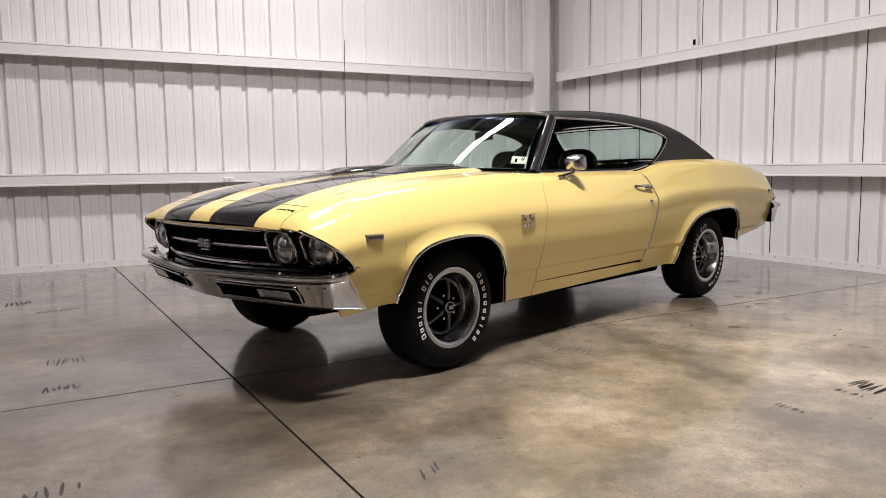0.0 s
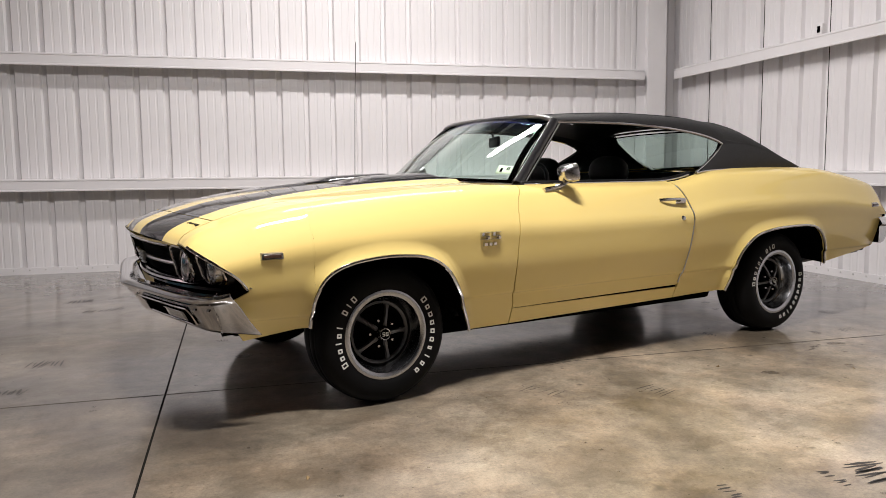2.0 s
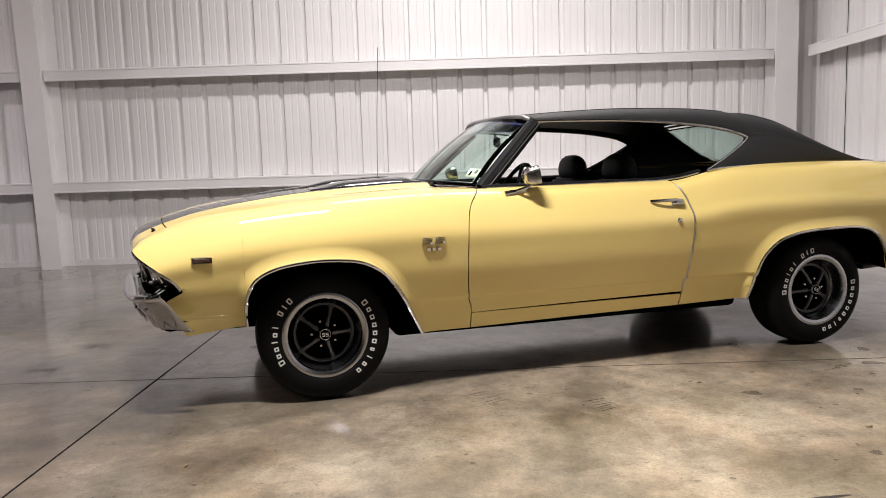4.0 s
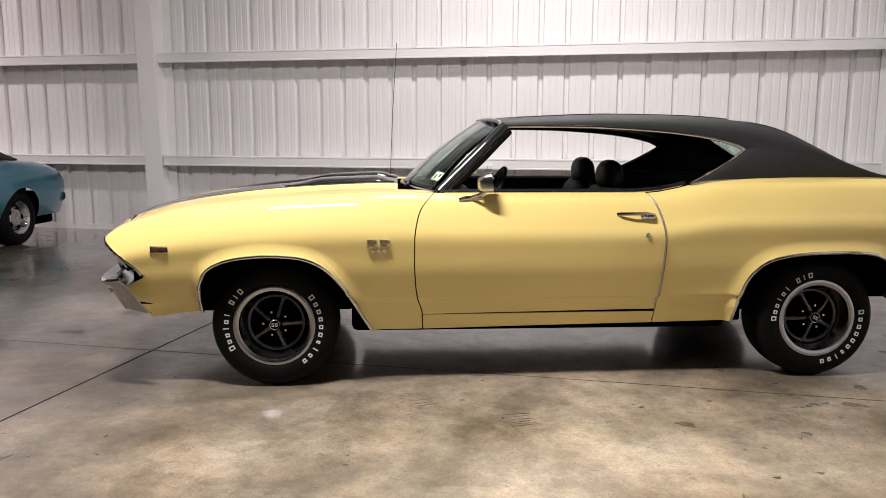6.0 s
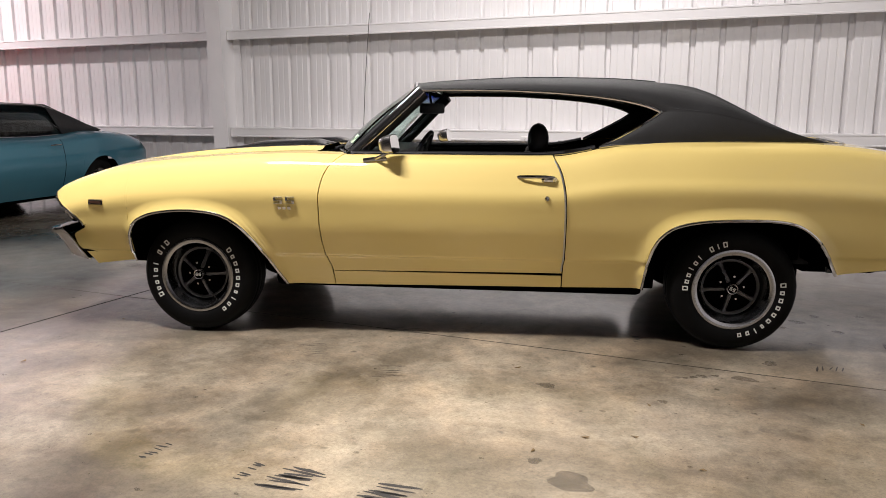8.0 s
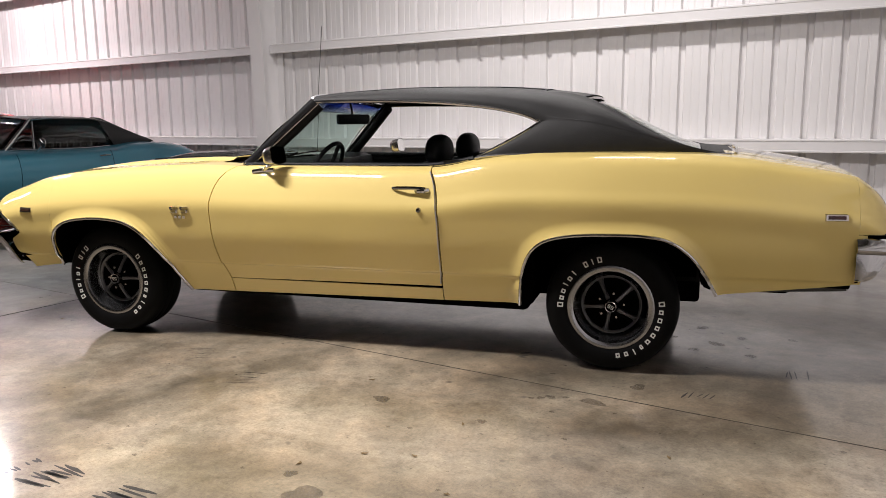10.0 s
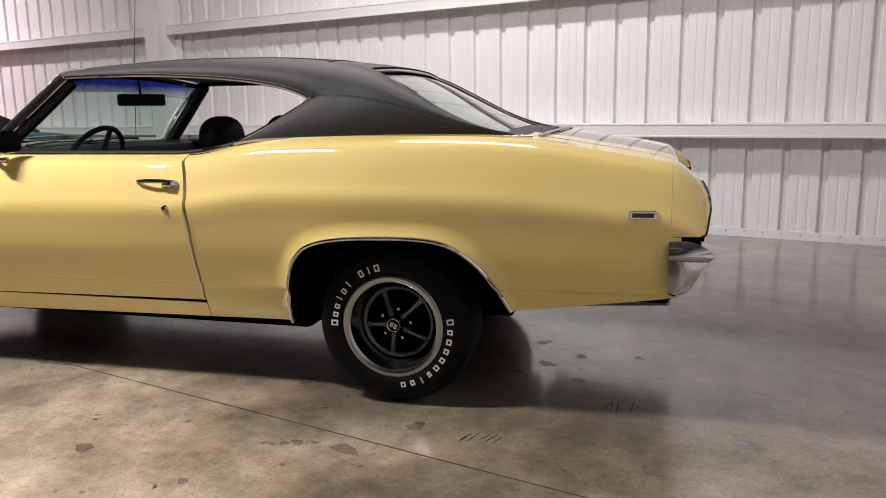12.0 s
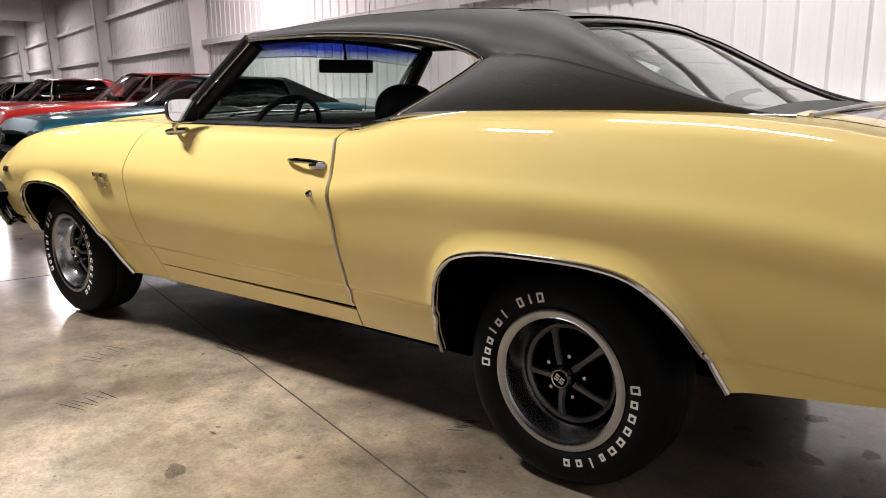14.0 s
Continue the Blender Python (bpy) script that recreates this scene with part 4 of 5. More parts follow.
for sgn in (-1, 1):
    for yc, wide in ((0.775, 0.165), (0.590, 0.160)):
        y0, y1 = sgn * (yc - wide / 2), sgn * (yc + wide / 2)
        back_, head_ = (0.022, 0.746) if yc > 0.7 else (0.0, 0.758)
        loop = bezel_loop(y0, y1, 0.605, head_)
        rim = tube([lamp_pt(y, z, back_ - 0.002) for y, z in loop], 0.0065, 6, closed=True)
        bucket = grid([[lamp_pt(y, z, back_), lamp_pt(yc * sgn + (y - yc * sgn) * 0.93, 0.682 + (z - 0.682) * 0.93, 0.065 + back_)] for y, z in loop], close_u=True)
        hl = part("headlight", bucket, TRIMBLACK, car, "round sealed headlight in a dark bezel")
        part("bezel_rim", rim, CHROME, hl)
        fx = lamp_pt(yc * sgn, 0.682)[0] + back_ * 0.8
        m = pose(fx + 0.012, sgn * yc, 0.682, 0, 0, -90)
        part("lamp_lens", moved(revolve([(0.0, -0.020), (0.03, -0.018), (0.055, -0.010), (0.068, 0.0), (0.069, 0.02)], 32), m), LENS_CLEAR, hl)
        part("lamp_ring", moved(revolve([(0.066, -0.004), (0.070, -0.010), (0.0765, -0.006), (0.078, 0.03)], 32), m), DULLCHROME, hl)
    # bright moulding down the wing's leading edge
    part("wing_edge_trim", tube([(EDGE(z) + plan_shift(EDGE(z), 0.84) - 0.004, sgn * (side_y(EDGE(z), z) + 0.002), z) for z in np.linspace(0.588, 0.765, 12)], 0.007), CHROME, car)
    part("lamp_surround", grid([[(EDGE(z) + plan_shift(EDGE(z), 0.84) + 0.002, sgn * (side_y(EDGE(z), z) - 0.016), z), front_pt(sgn * 0.84, z, 0.03), front_pt(sgn * 0.86, z, 0.075)] for z in np.linspace(0.57, 0.74, 14)]), BLACK, car)


# front bumper: swept round the nose
def bump_path(v):
    """v from -1 to 1 across the car: (x, y) and the outward way."""
    P = rail([(-2.425, 0.0), (-2.395, 0.22), (-2.362, 0.45), (-2.325, 0.68), (-2.290, 0.82), (-2.235, 0.905), (-2.19, 0.924), (-2.155, 0.932)], 60)
    i = abs(v) * 59
    k = min(int(i), 58)
    p = P[k] + (P[k + 1] - P[k]) * (i - k)
    d = P[k + 1] - P[k]
    o = np.array((-d[1], d[0])) / np.linalg.norm(d)
    if o[0] > 0 and p[0] < -2.1:
        o = -o
    if abs(v) > 0.8 and o[1] < 0:
        o = -o
    s = 1 if v >= 0 else -1
    return p[0], s * p[1], o[0], s * o[1]


BUMP = [(-0.085, 0.588), (-0.024, 0.590), (-0.008, 0.587), (0.0, 0.578), (0.0, 0.572), (-0.004, 0.564), (-0.018, 0.555), (-0.026, 0.551), (-0.030, 0.546), (-0.044, 0.522), (-0.070, 0.474), (-0.094, 0.430), (-0.099, 0.422), (-0.108, 0.417), (-0.15, 0.413)]


def bump_pt(v, o, z):
    x, y, ox, oy = bump_path(v)
    e = smooth((abs(v) - 0.72) / 0.28)
    drop = 0.028 * (1 - abs(v)) ** 0.8 * (1 if z > 0.5 else 0.3)
    back = e * 0.165 * max(0.0, (0.58 - z) / 0.17)
    zz = z - drop - e * 0.012 * (1 if z < 0.5 else 0)
    return (x + ox * o * (1 - 0.6 * e) + back * 0.75, y + oy * o * (1 - 0.75 * e), zz)


vs = np.r_[np.linspace(-1, -0.6, 26), np.linspace(-0.58, 0.58, 40), np.linspace(0.6, 1, 26)]
bumper = part("front_bumper", grid([[bump_pt(v, o, z) for o, z in BUMP] for v in vs]), CHROME, car, "chrome front bumper with lamp slots", solid=0.006)
for sgn in (-1, 1):
    part("bumper_slot", grid([[bump_pt(sgn * v, 0.0035 - 0.037 - 0.049 * t, 0.530 - 0.090 * t) for t in np.linspace(0.05, 1, 6)] for v in np.linspace(0.12, 0.47, 16)]), BLACK, bumper)
    part("slot_rim", tube([bump_pt(sgn * v, 0.005 - 0.037 - 0.049 * t, 0.530 - 0.090 * t) for v, t in ([(q, 0.05) for q in np.linspace(0.12, 0.47, 10)] + [(0.475, 0.5)] + [(q, 1.0) for q in np.linspace(0.47, 0.12, 10)] + [(0.115, 0.5)])], 0.004, 6, closed=True), CHROME, bumper)
    part("parking_lamp", grid([[bump_pt(sgn * v, 0.010 - 0.037 - 0.049 * t, 0.530 - 0.090 * t) for t in np.linspace(0.22, 0.82, 5)] for v in np.linspace(0.30, 0.43, 8)]), LENS_CLEAR, bumper, "small clear parking lamp", solid=0.004)
    for v in (0.08, 0.54, 0.66):
        x, y, z = bump_pt(sgn * v, -0.040, 0.525)
        part("bumper_bolt", moved(revolve([(0.0, -0.006), (0.006, -0.005), (0.009, 0.0)], 10), pose(x, y, z, 0, 0, -90)), DULLCHROME, bumper)
part("front_valance", grid([[bump_pt(v * 0.80, o, z) for o, z in ((-0.145, 0.422), (-0.16, 0.400), (-0.24, 0.380), (-0.45, 0.37))] for v in np.linspace(-1, 1, 40)]), BLACK, car)
part("bumper_filler", grid([[front_pt(y, 0.60, 0.01), front_pt(y, 0.565, -0.01), front_pt(y, 0.55, 0.12)] for y in np.linspace(-0.78, 0.78, 40)]), BLACKPAINT, car)

both("lamp_backing", box(-2.11, -2.07, -0.845, -0.48, 0.57, 0.745), BLACK)
both("wing_filler", box(-2.13, -1.95, -0.80, -0.60, 0.43, 0.60), BLACK)

# ---- tail: bumper, lamps
RB_TOP = [(2.492, 0.704), (2.533, 0.708), (2.57, 0.7), (2.6, 0.684), (2.618, 0.668), (2.621, 0.66), (2.614, 0.652)]
RB_LOW = [(2.603, 0.64), (2.588, 0.618), (2.57, 0.585), (2.552, 0.548), (2.538, 0.532), (2.518, 0.524), (2.492, 0.522)]
RB = RB_TOP + RB_LOW
RB_OUT = keyed([(0.50, 0.898), (0.53, 0.907), (0.60, 0.909), (0.640, 0.908), (0.650, 0.922), (0.662, 0.926), (0.685, 0.914), (0.71, 0.892)])


def rear_bump(v):
    s_ = math.copysign(1.0, v)
    return [(x - 0.040 * (1 - v * v) * (1 if x > 2.5 else 0) - (0.012 * smooth((abs(v) - 0.94) / 0.06) if x > 2.5 else 0.0), s_ * abs(v) * RB_OUT(z), z) for x, z in RB]


rv = np.r_[np.linspace(-1, -0.9, 16), np.linspace(-0.88, 0.88, 30), np.linspace(0.9, 1, 16)]
ends_ = []
for v in (-1, 1):
    row = rear_bump(v)
    # the side: from the front edge out to the rounded back
    side_rows = []
    for x, y, z in row:
        side_rows.append([(2.460 + (x - 2.460) * u, math.copysign(RB_OUT(z) + 0.006 * math.sin(math.pi * u), v), z) for u in np.linspace(0, 1, 7)])
    ends_.append(grid(side_rows))
part("rear_bumper", [grid([rear_bump(v) for v in rv]), *ends_], CHROME, car, "chrome rear bumper wrapped round the corner")
both("rear_bumper_gap", box(2.476, 2.490, -0.835, -0.6, 0.50, 0.722), BLACK)
both("rear_bumper_top", box(2.49, 2.575, -0.880, -0.3, 0.706, 0.722), BLACK)
for sgn in (-1, 1):
    tl = part("tail_lamp", box(2.532, 2.567, min(sgn * 0.52, sgn * 0.80), max(sgn * 0.52, sgn * 0.80), 0.735, 0.835, 0.006), LENS_RED, car, "red tail lamp")
part("tail_finish_trim", tube([(2.533, y, 0.850) for y in np.linspace(-0.60, 0.60, 30)], 0.004), CHROME, car)
both("tail_edge_trim", tube([(x + 0.001, y, z) for x, y, z in cap_edge], 0.004), BLACKPAINT)
both("exhaust_pipe", tube([(1.95, -0.60, 0.40), (2.25, -0.66, 0.432), (2.47, -0.73, 0.462)], 0.022, 12, flat=1.5), WHEELGREY)
both("rear_valance", [box(2.05, 2.47, -0.80, -0.60, 0.462, 0.50, 0.01)], BLACK)


# ---- side fittings
def on_side(x, z, out=0.0):
    return (x, -side_y(x, z) - flare(x, z) - out, z)


def badge_box(x0, x1, z0, z1, out=0.008):
    """A plate on the body side."""
    P = [[on_side(x, z, o) for x, z, o in ((x0, z0, 0.0), (x0 + 0.004, z0 + 0.004, out), (x0 + 0.004, z1 - 0.004, out), (x0, z1, 0.0))] for x0 in np.linspace(x0, x1, 6)]
    v, f = grid(P)
    n = len(v)
    f += [(0, 1, 2, 3), (n - 1, n - 2, n - 3, n - 4)]
    return v, f


for x0, z0, lens in ((-1.972, 0.722, 0), (2.368, 0.797, 1)):
    for vf in (badge_box(x0 - 0.044, x0 + 0.044, z0 - 0.0155, z0 + 0.0155, 0.008),):
        a, b = both("side_marker", vf, DULLCHROME, "side marker lamp in a bright frame")
        lens_vf = badge_box(x0 - 0.035, x0 + 0.035, z0 - 0.0095, z0 + 0.0105, 0.0105)
        part("marker_lens", lens_vf, LENS_RED if lens else AMBER, a)
        part("marker_lens", mirrored(lens_vf), LENS_RED if lens else AMBER, b)


def s_block(xc, zc, w=0.048, h=0.042):
    """An S-like block: three bars joined by two short uprights."""
    t = 0.009
    return joined([badge_box(xc - w / 2, xc + w / 2, zc + h / 2 - t, zc + h / 2, 0.012), badge_box(xc - w / 2, xc + w / 2, zc - t / 2, zc + t / 2, 0.012), badge_box(xc - w / 2, xc + w / 2, zc - h / 2, zc - h / 2 + t, 0.012), badge_box(xc - w / 2, xc - w / 2 + 0.013, zc, zc + h / 2, 0.0118), badge_box(xc + w / 2 - 0.013, xc + w / 2, zc - h / 2, zc, 0.0118)])


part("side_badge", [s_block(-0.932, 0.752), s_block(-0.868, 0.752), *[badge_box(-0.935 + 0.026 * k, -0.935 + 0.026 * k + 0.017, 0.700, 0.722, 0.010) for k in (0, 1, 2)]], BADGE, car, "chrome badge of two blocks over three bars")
nb = []
for k in range(9):
    x = -2.128 + 0.004 * (k % 2)
    y0 = -0.598 + 0.0125 * k
    nb.append(box(x + plan_shift(x, y0) - 0.005 - 0.008 * (k == 0), x + plan_shift(x, y0) + 0.005 + 0.007 * (k in (0, 5)), y0, y0 + 0.0085, top_z(x, y0) - 0.002, top_z(x, y0) + 0.003))
part("nose_script", nb, TRIMBLACK, car, "small dark script badge as plain bars")

for sgn in (-1, 1):
    g = lambda x, z, o: (x, sgn * (side_y(x, z) + o), z)
    door_ob = doors[0] if sgn < 0 else doors[1]
    hd = part("door_handle", [tube([g(0.325, 0.884, 0.002), g(0.345, 0.886, 0.018), g(0.40, 0.888, 0.030), g(0.46, 0.888, 0.032), g(0.505, 0.884, 0.026), g(0.515, 0.880, 0.004)], 0.0085, 8, flat=0.8), tube([g(0.455, 0.872, 0.000), g(0.47, 0.874, 0.018), g(0.50, 0.874, 0.020), g(0.515, 0.872, 0.0)], 0.014, 8)], CHROME, door_ob, "chrome pull handle with push button")
    part("key_lock", moved(revolve([(0.0, -0.010), (0.010, -0.009), (0.014, -0.002), (0.0145, 0.006)], 16), pose(0.476, sgn * side_y(0.476, 0.779), 0.779, 0, 0, 0 if sgn < 0 else 180)), CHROME, door_ob)
    if sgn < 0:
        mr = part("door_mirror", [tube([g(-0.49, 0.958, 0.004), g(-0.45, 0.964, 0.012), g(-0.37, 0.968, 0.008)], 0.012, 8, flat=1.2), tube([g(-0.43, 0.965, 0.01), (-0.385, -0.845, 0.985), (-0.345, -0.842, 1.010)], 0.010, 8)], CHROME, door_ob, "chrome door mirror on a stalk")
        shell = []
        for t, r in ((0.0, 1.0), (0.022, 0.99), (0.045, 0.92), (0.066, 0.76), (0.079, 0.46), (0.083, 0.02)):
            shell.append([(-0.318 - t, -0.842 + 0.064 * r * math.copysign(abs(math.cos(a)) ** 0.5, math.cos(a)), 1.050 + 0.048 * r * math.copysign(abs(math.sin(a)) ** 0.5, math.sin(a))) for a in np.linspace(0, 2 * math.pi, 32, endpoint=False)])
        part("mirror_head", moved(grid(shell, close_v=True), Matrix.Translation((-0.318, -0.842, 1.05)) @ pose(0, 0, 0, 0, -9.7, -10) @ Matrix.Translation((0.318, 0.842, -1.05))), DULLCHROME, mr)
        gl = [(-0.316, -0.842 + 0.060 * math.copysign(abs(math.cos(a)) ** 0.5, math.cos(a)), 1.050 + 0.044 * math.copysign(abs(math.sin(a)) ** 0.5, math.sin(a))) for a in np.linspace(0, 2 * math.pi, 32, endpoint=False)]
        MIRROR = mat("mirror", (0.9, 0.9, 0.9), 0.02, 1.0)
        part("mirror_glass", moved((gl, [tuple(range(32))]), Matrix.Translation((-0.318, -0.842, 1.05)) @ pose(0, 0, 0, 0, -9.7, -10) @ Matrix.Translation((0.318, 0.842, -1.05))), MIRROR, mr)
# bright guard along the rear edge of each door
both("door_edge_guard", tube([(SEAM_R(z) - 0.006, -side_y(SEAM_R(z) - 0.006, z) - 0.003, z) for z in np.linspace(0.385, 0.965, 30)], 0.0042, 6), SATIN)
# passenger-side mirror
pm = part("door_mirror", [tube([(-0.41, 0.862, 0.958), (-0.37, 0.866, 0.964), (-0.29, 0.860, 0.968)], 0.012, 8, flat=1.2), tube([(-0.35, 0.864, 0.965), (-0.305, 0.878, 0.985), (-0.265, 0.876, 1.010)], 0.010, 8)], CHROME, doors[1], "chrome door mirror on a stalk")
PM = pose(-0.238, 0.876, 1.05, 0, -9, -10)
shell = [[(-t, 0.052 * r * math.copysign(abs(math.cos(a)) ** 0.5, math.cos(a)), 0.048 * r * math.copysign(abs(math.sin(a)) ** 0.5, math.sin(a))) for a in np.linspace(0, 2 * math.pi, 32, endpoint=False)] for t, r in ((0.0, 1.0), (0.022, 0.99), (0.045, 0.92), (0.066, 0.76), (0.079, 0.46), (0.083, 0.02))]
part("mirror_head", moved(grid(shell, close_v=True), PM), DULLCHROME, pm)
part("mirror_glass", moved(([(0.002, 0.048 * math.copysign(abs(math.cos(a)) ** 0.5, math.cos(a)), 0.044 * math.copysign(abs(math.sin(a)) ** 0.5, math.sin(a))) for a in np.linspace(0, 2 * math.pi, 32, endpoint=False)], [tuple(range(32))]), PM), MIRROR, pm)
part("aerial", [tube([(-0.85, 0.725, 0.985), (-0.83, 0.745, 1.45), (-0.80, 0.775, 1.915)], 0.0024, 6), tube([(-0.852, 0.724, 0.975), (-0.849, 0.728, 1.02)], 0.010, 8)], AERIAL, car, "thin steel radio aerial")
# wipers, bonnet pin, vent slots
for y0 in (-0.36, 0.12):
    part("wiper", [tube([(-0.745, y0, 1.006), (-0.70, y0 + 0.2, 1.022), (-0.675, y0 + 0.40, 1.02)], 0.005, 6), tube([(-0.76, y0 - 0.01, 1.0), (-0.73, y0 + 0.06, 1.018)], 0.009, 6)], TRIMBLACK, car)
# inspection sticker inside the windscreen
def screen_pt(v, f, push=0.006):
    i = (v + 1) / 2 * 30
    k = min(int(i), 29)
    a = np.array(WB[k]) + (np.array(WB[k + 1]) - np.array(WB[k])) * (i - k)
    b = np.array(WT[k]) + (np.array(WT[k + 1]) - np.array(WT[k])) * (i - k)
    return tuple(a * (1 - f) + b * f + np.array((-0.02, 0, 0.012)) * math.sin(math.pi * f) + np.array((-push, 0, push)))


STICK = mat("sticker_paper", (0.50, 0.66, 0.48), 0.5, noise_scale=60, amount=0.05)
stk = part("inspection_sticker", grid([[screen_pt(v, f, 0.004) for f in np.linspace(0.13, 0.24, 4)] for v in np.linspace(-0.955, -0.825, 5)]), STICK, windscreen, "pale green inspection sticker", solid=0.001)
part("sticker_marks", [grid([[screen_pt(v, f, 0.006) for f in np.linspace(f0, f1, 2)] for v in np.linspace(v0, v1, 2)]) for v0, v1, f0, f1 in ((-0.938, -0.928, 0.175, 0.225), (-0.922, -0.912, 0.175, 0.225), (-0.880, -0.858, 0.15, 0.205))], BLACK, stk)

# ---------------------------------------------------------------- the other cars
# Each is built nose at -x in its own frame and parked nose out, side by side along the long wall.
BLUE = mat("blue_paint", (0.030, 0.165, 0.235), 0.32, 0.55, coat=1.0, noise_scale=5, amount=0.05, rough_var=0.03)
RED = mat("red_paint", (0.62, 0.028, 0.018), 0.3, 0.0, coat=1.0, noise_scale=5, amount=0.05, rough_var=0.03)
MAROON = mat("maroon_paint", (0.20, 0.012, 0.016), 0.3, 0.0, coat=1.0, noise_scale=5, amount=0.05, rough_var=0.03)
DARKBLUE = mat("navy_paint", (0.02, 0.025, 0.04), 0.3, 0.0, coat=1.0, noise_scale=5, amount=0.05, rough_var=0.03)
REDTRIM = mat("red_interior", (0.09, 0.008, 0.009), 0.5, noise_scale=20, amount=0.2)


def parked_car(name, label, paint, roof_paint, m, length=4.69, base=2.745, half=0.92, belt=0.93, roof_z=1.335, hump=0.05, trim=None, fast=0.0, tip=0.12, rear=0.0):
    """A two-door hardtop: body, roof, glass, wheels, bumpers, lamps."""
    trim = trim or TRIMBLACK
    top = thing(name, label, "car", group="parked cars", m=m)
    af, ar = -base / 2, base / 2
    x0, x1 = af - (length - base) * 0.47, ar + (length - base) * 0.53
    W = keyed([(x0, half - 0.13), (x0 + 0.12, half - 0.06), (x0 + 0.5, half - 0.02), (af, half), (0.0, half - 0.02), (0.7, half - 0.02), (ar, half), (x1 - 0.4, half - 0.02), (x1 - 0.05, half - 0.08), (x1, half - 0.12)])
    Z = keyed([(x0, belt - 0.24), (x0 + 0.05, belt - 0.13), (x0 + 0.3, belt - 0.075), (af + 0.2, belt - 0.02), (-0.6, belt), (0.35, belt - 0.005), (0.75, belt + 0.01), (ar - 0.1, belt + hump), (ar + 0.4, belt + hump * 0.6), (x1 - 0.15, belt - 0.05), (x1 - 0.02, belt - 0.13), (x1, belt - 0.2)])
    R = 0.355

    def low(x):
        for a in (af, ar):
            if abs(x - a) < R:
                return 0.30 + math.sqrt(max(0.0, 1 - ((x - a) / R) ** 2)) * 0.37
        if x < af:
            return 0.30
        return 0.22 if x < ar else 0.30

    def sec(x):
        w, z, lo = W(x), Z(x), low(x)
        zs = [0.22, 0.34, 0.48, 0.60, 0.72, z - 0.09, z - 0.03, z]
        ys = [w - 0.13, w - 0.07, w - 0.02, w, w - 0.005, w - 0.03, w - 0.075, w - 0.16]
        zs = np.maximum.accumulate(np.array(zs) + np.arange(8) * 1e-4)
        g = np.linspace(lo, z, 18)
        side = [(float(np.interp(q, zs, ys)), q) for q in g]
        return side + [(y, z + 0.03 * (1 - (y / (w - 0.16)) ** 2)) for y in np.linspace(w - 0.16, 0, 10)[1:]]

    arch = [a + R * math.cos(t) for a in (af, ar) for t in np.linspace(math.pi, 0, 25)]
    xs = sorted(set(np.round(np.r_[np.linspace(x0, x1, 46), arch, [a + e for a in (af, ar) for e in (-R - 0.002, R + 0.002)]], 4)))
    rows = []
    for x in xs:
        s = sec(x)
        rows.append([(x, -y, z) for y, z in s] + [(x, y, z) for y, z in s[-2::-1]])
    body = part("body", grid(rows), paint, top)
    part("nose_cap", grid([[p, (p[0] + 0.06, p[1] * 0.9, p[2] * 0.85 + 0.06)] for p in rows[0]]), TRIMBLACK, body)
    part("tail_cap", grid([[p, (p[0] - 0.03, p[1] * 0.9, p[2] * 0.85 + 0.06)] for p in rows[-1]]), TRIMBLACK, body)
    part("underside", box(x0 + 0.1, x1 - 0.1, -half + 0.24, half - 0.24, 0.17, 0.5, 0.03), BLACK, top)
    part("cabin", box(-0.7, ar + 0.25, -half + 0.14, half - 0.14, 0.5, belt - 0.03), trim, top)
    # roof and glass
    ra, rb, rc = -0.22, 0.72 + fast, ar + 0.30 + rear
    zr = keyed([(ra, roof_z - 0.055), (ra + 0.3, roof_z - 0.03), (rb - 0.2, roof_z - 0.035), (rb + 0.05, roof_z - 0.09), (rc, belt + hump)])
    yr = keyed([(ra, 0.55), (rb - 0.2, 0.60), (rb + 0.1, 0.63), (rc, 0.70)])
    zc = keyed([(ra - 0.05, roof_z - 0.02), (ra + 0.3, roof_z), (rb, roof_z - 0.01), (rb + 0.15, roof_z - 0.06), (rc + 0.02, belt + hump + 0.02)])
    P = []
    for x in np.linspace(ra, rb, 16):
        P.append([(x - 0.05 * (1 - v * v) * (1 - smooth((x - ra) / 0.3)), yr(x) * v, zr(x) + (zc(x) - zr(x)) * (1 - abs(v) ** 3)) for v in np.linspace(-1, 1, 21)])
    part("roof", grid(P), roof_paint, top, solid=0.015)
    part("headlining", grid([[(x, y, z - 0.03) for x, y, z in r] for r in P]), trim, top)
    for s_ in (-1, 1):
        part("rear_pillar", grid([[(x, s_ * (yr(x) + 0.004), zr(x)), (x + 0.01, s_ * (yr(x) - 0.10 * smooth((rc - x) / 0.3)), zc(x) - 0.01)] + [] for x in np.linspace(rb - 0.1, rc, 14)]), roof_paint, top, solid=0.012)
        part("quarter_sail", grid([[(x, s_ * (yr(x) + 0.006), zr(x)), (max(x, rb + tip + 0.30 * f), s_ * (0.73), belt + hump * f)] for f, x in [((k / 12), rb - 0.06 + (rc - rb + 0.06) * k / 12) for k in range(13)]]), roof_paint, top, solid=0.012)
        part("side_window", grid([[(max(-0.24 + (rb + 0.10 + 0.24) * u, -0.24), s_ * 0.725, belt), (ra + 0.04 + (rb - ra - 0.04) * u, s_ * (yr(ra + 0.04 + (rb - ra - 0.04) * u) - 0.005), zr(ra + 0.04 + (rb - ra - 0.04) * u) - 0.004)] for u in np.linspace(0, 1, 10)]), GLASS_DARK, top, solid=0.004)
        part("windscreen_pillar", tube([(-0.66, s_ * 0.70, belt), (ra + 0.02, s_ * 0.56, roof_z - 0.05)], 0.022, 8), CHROME, top)
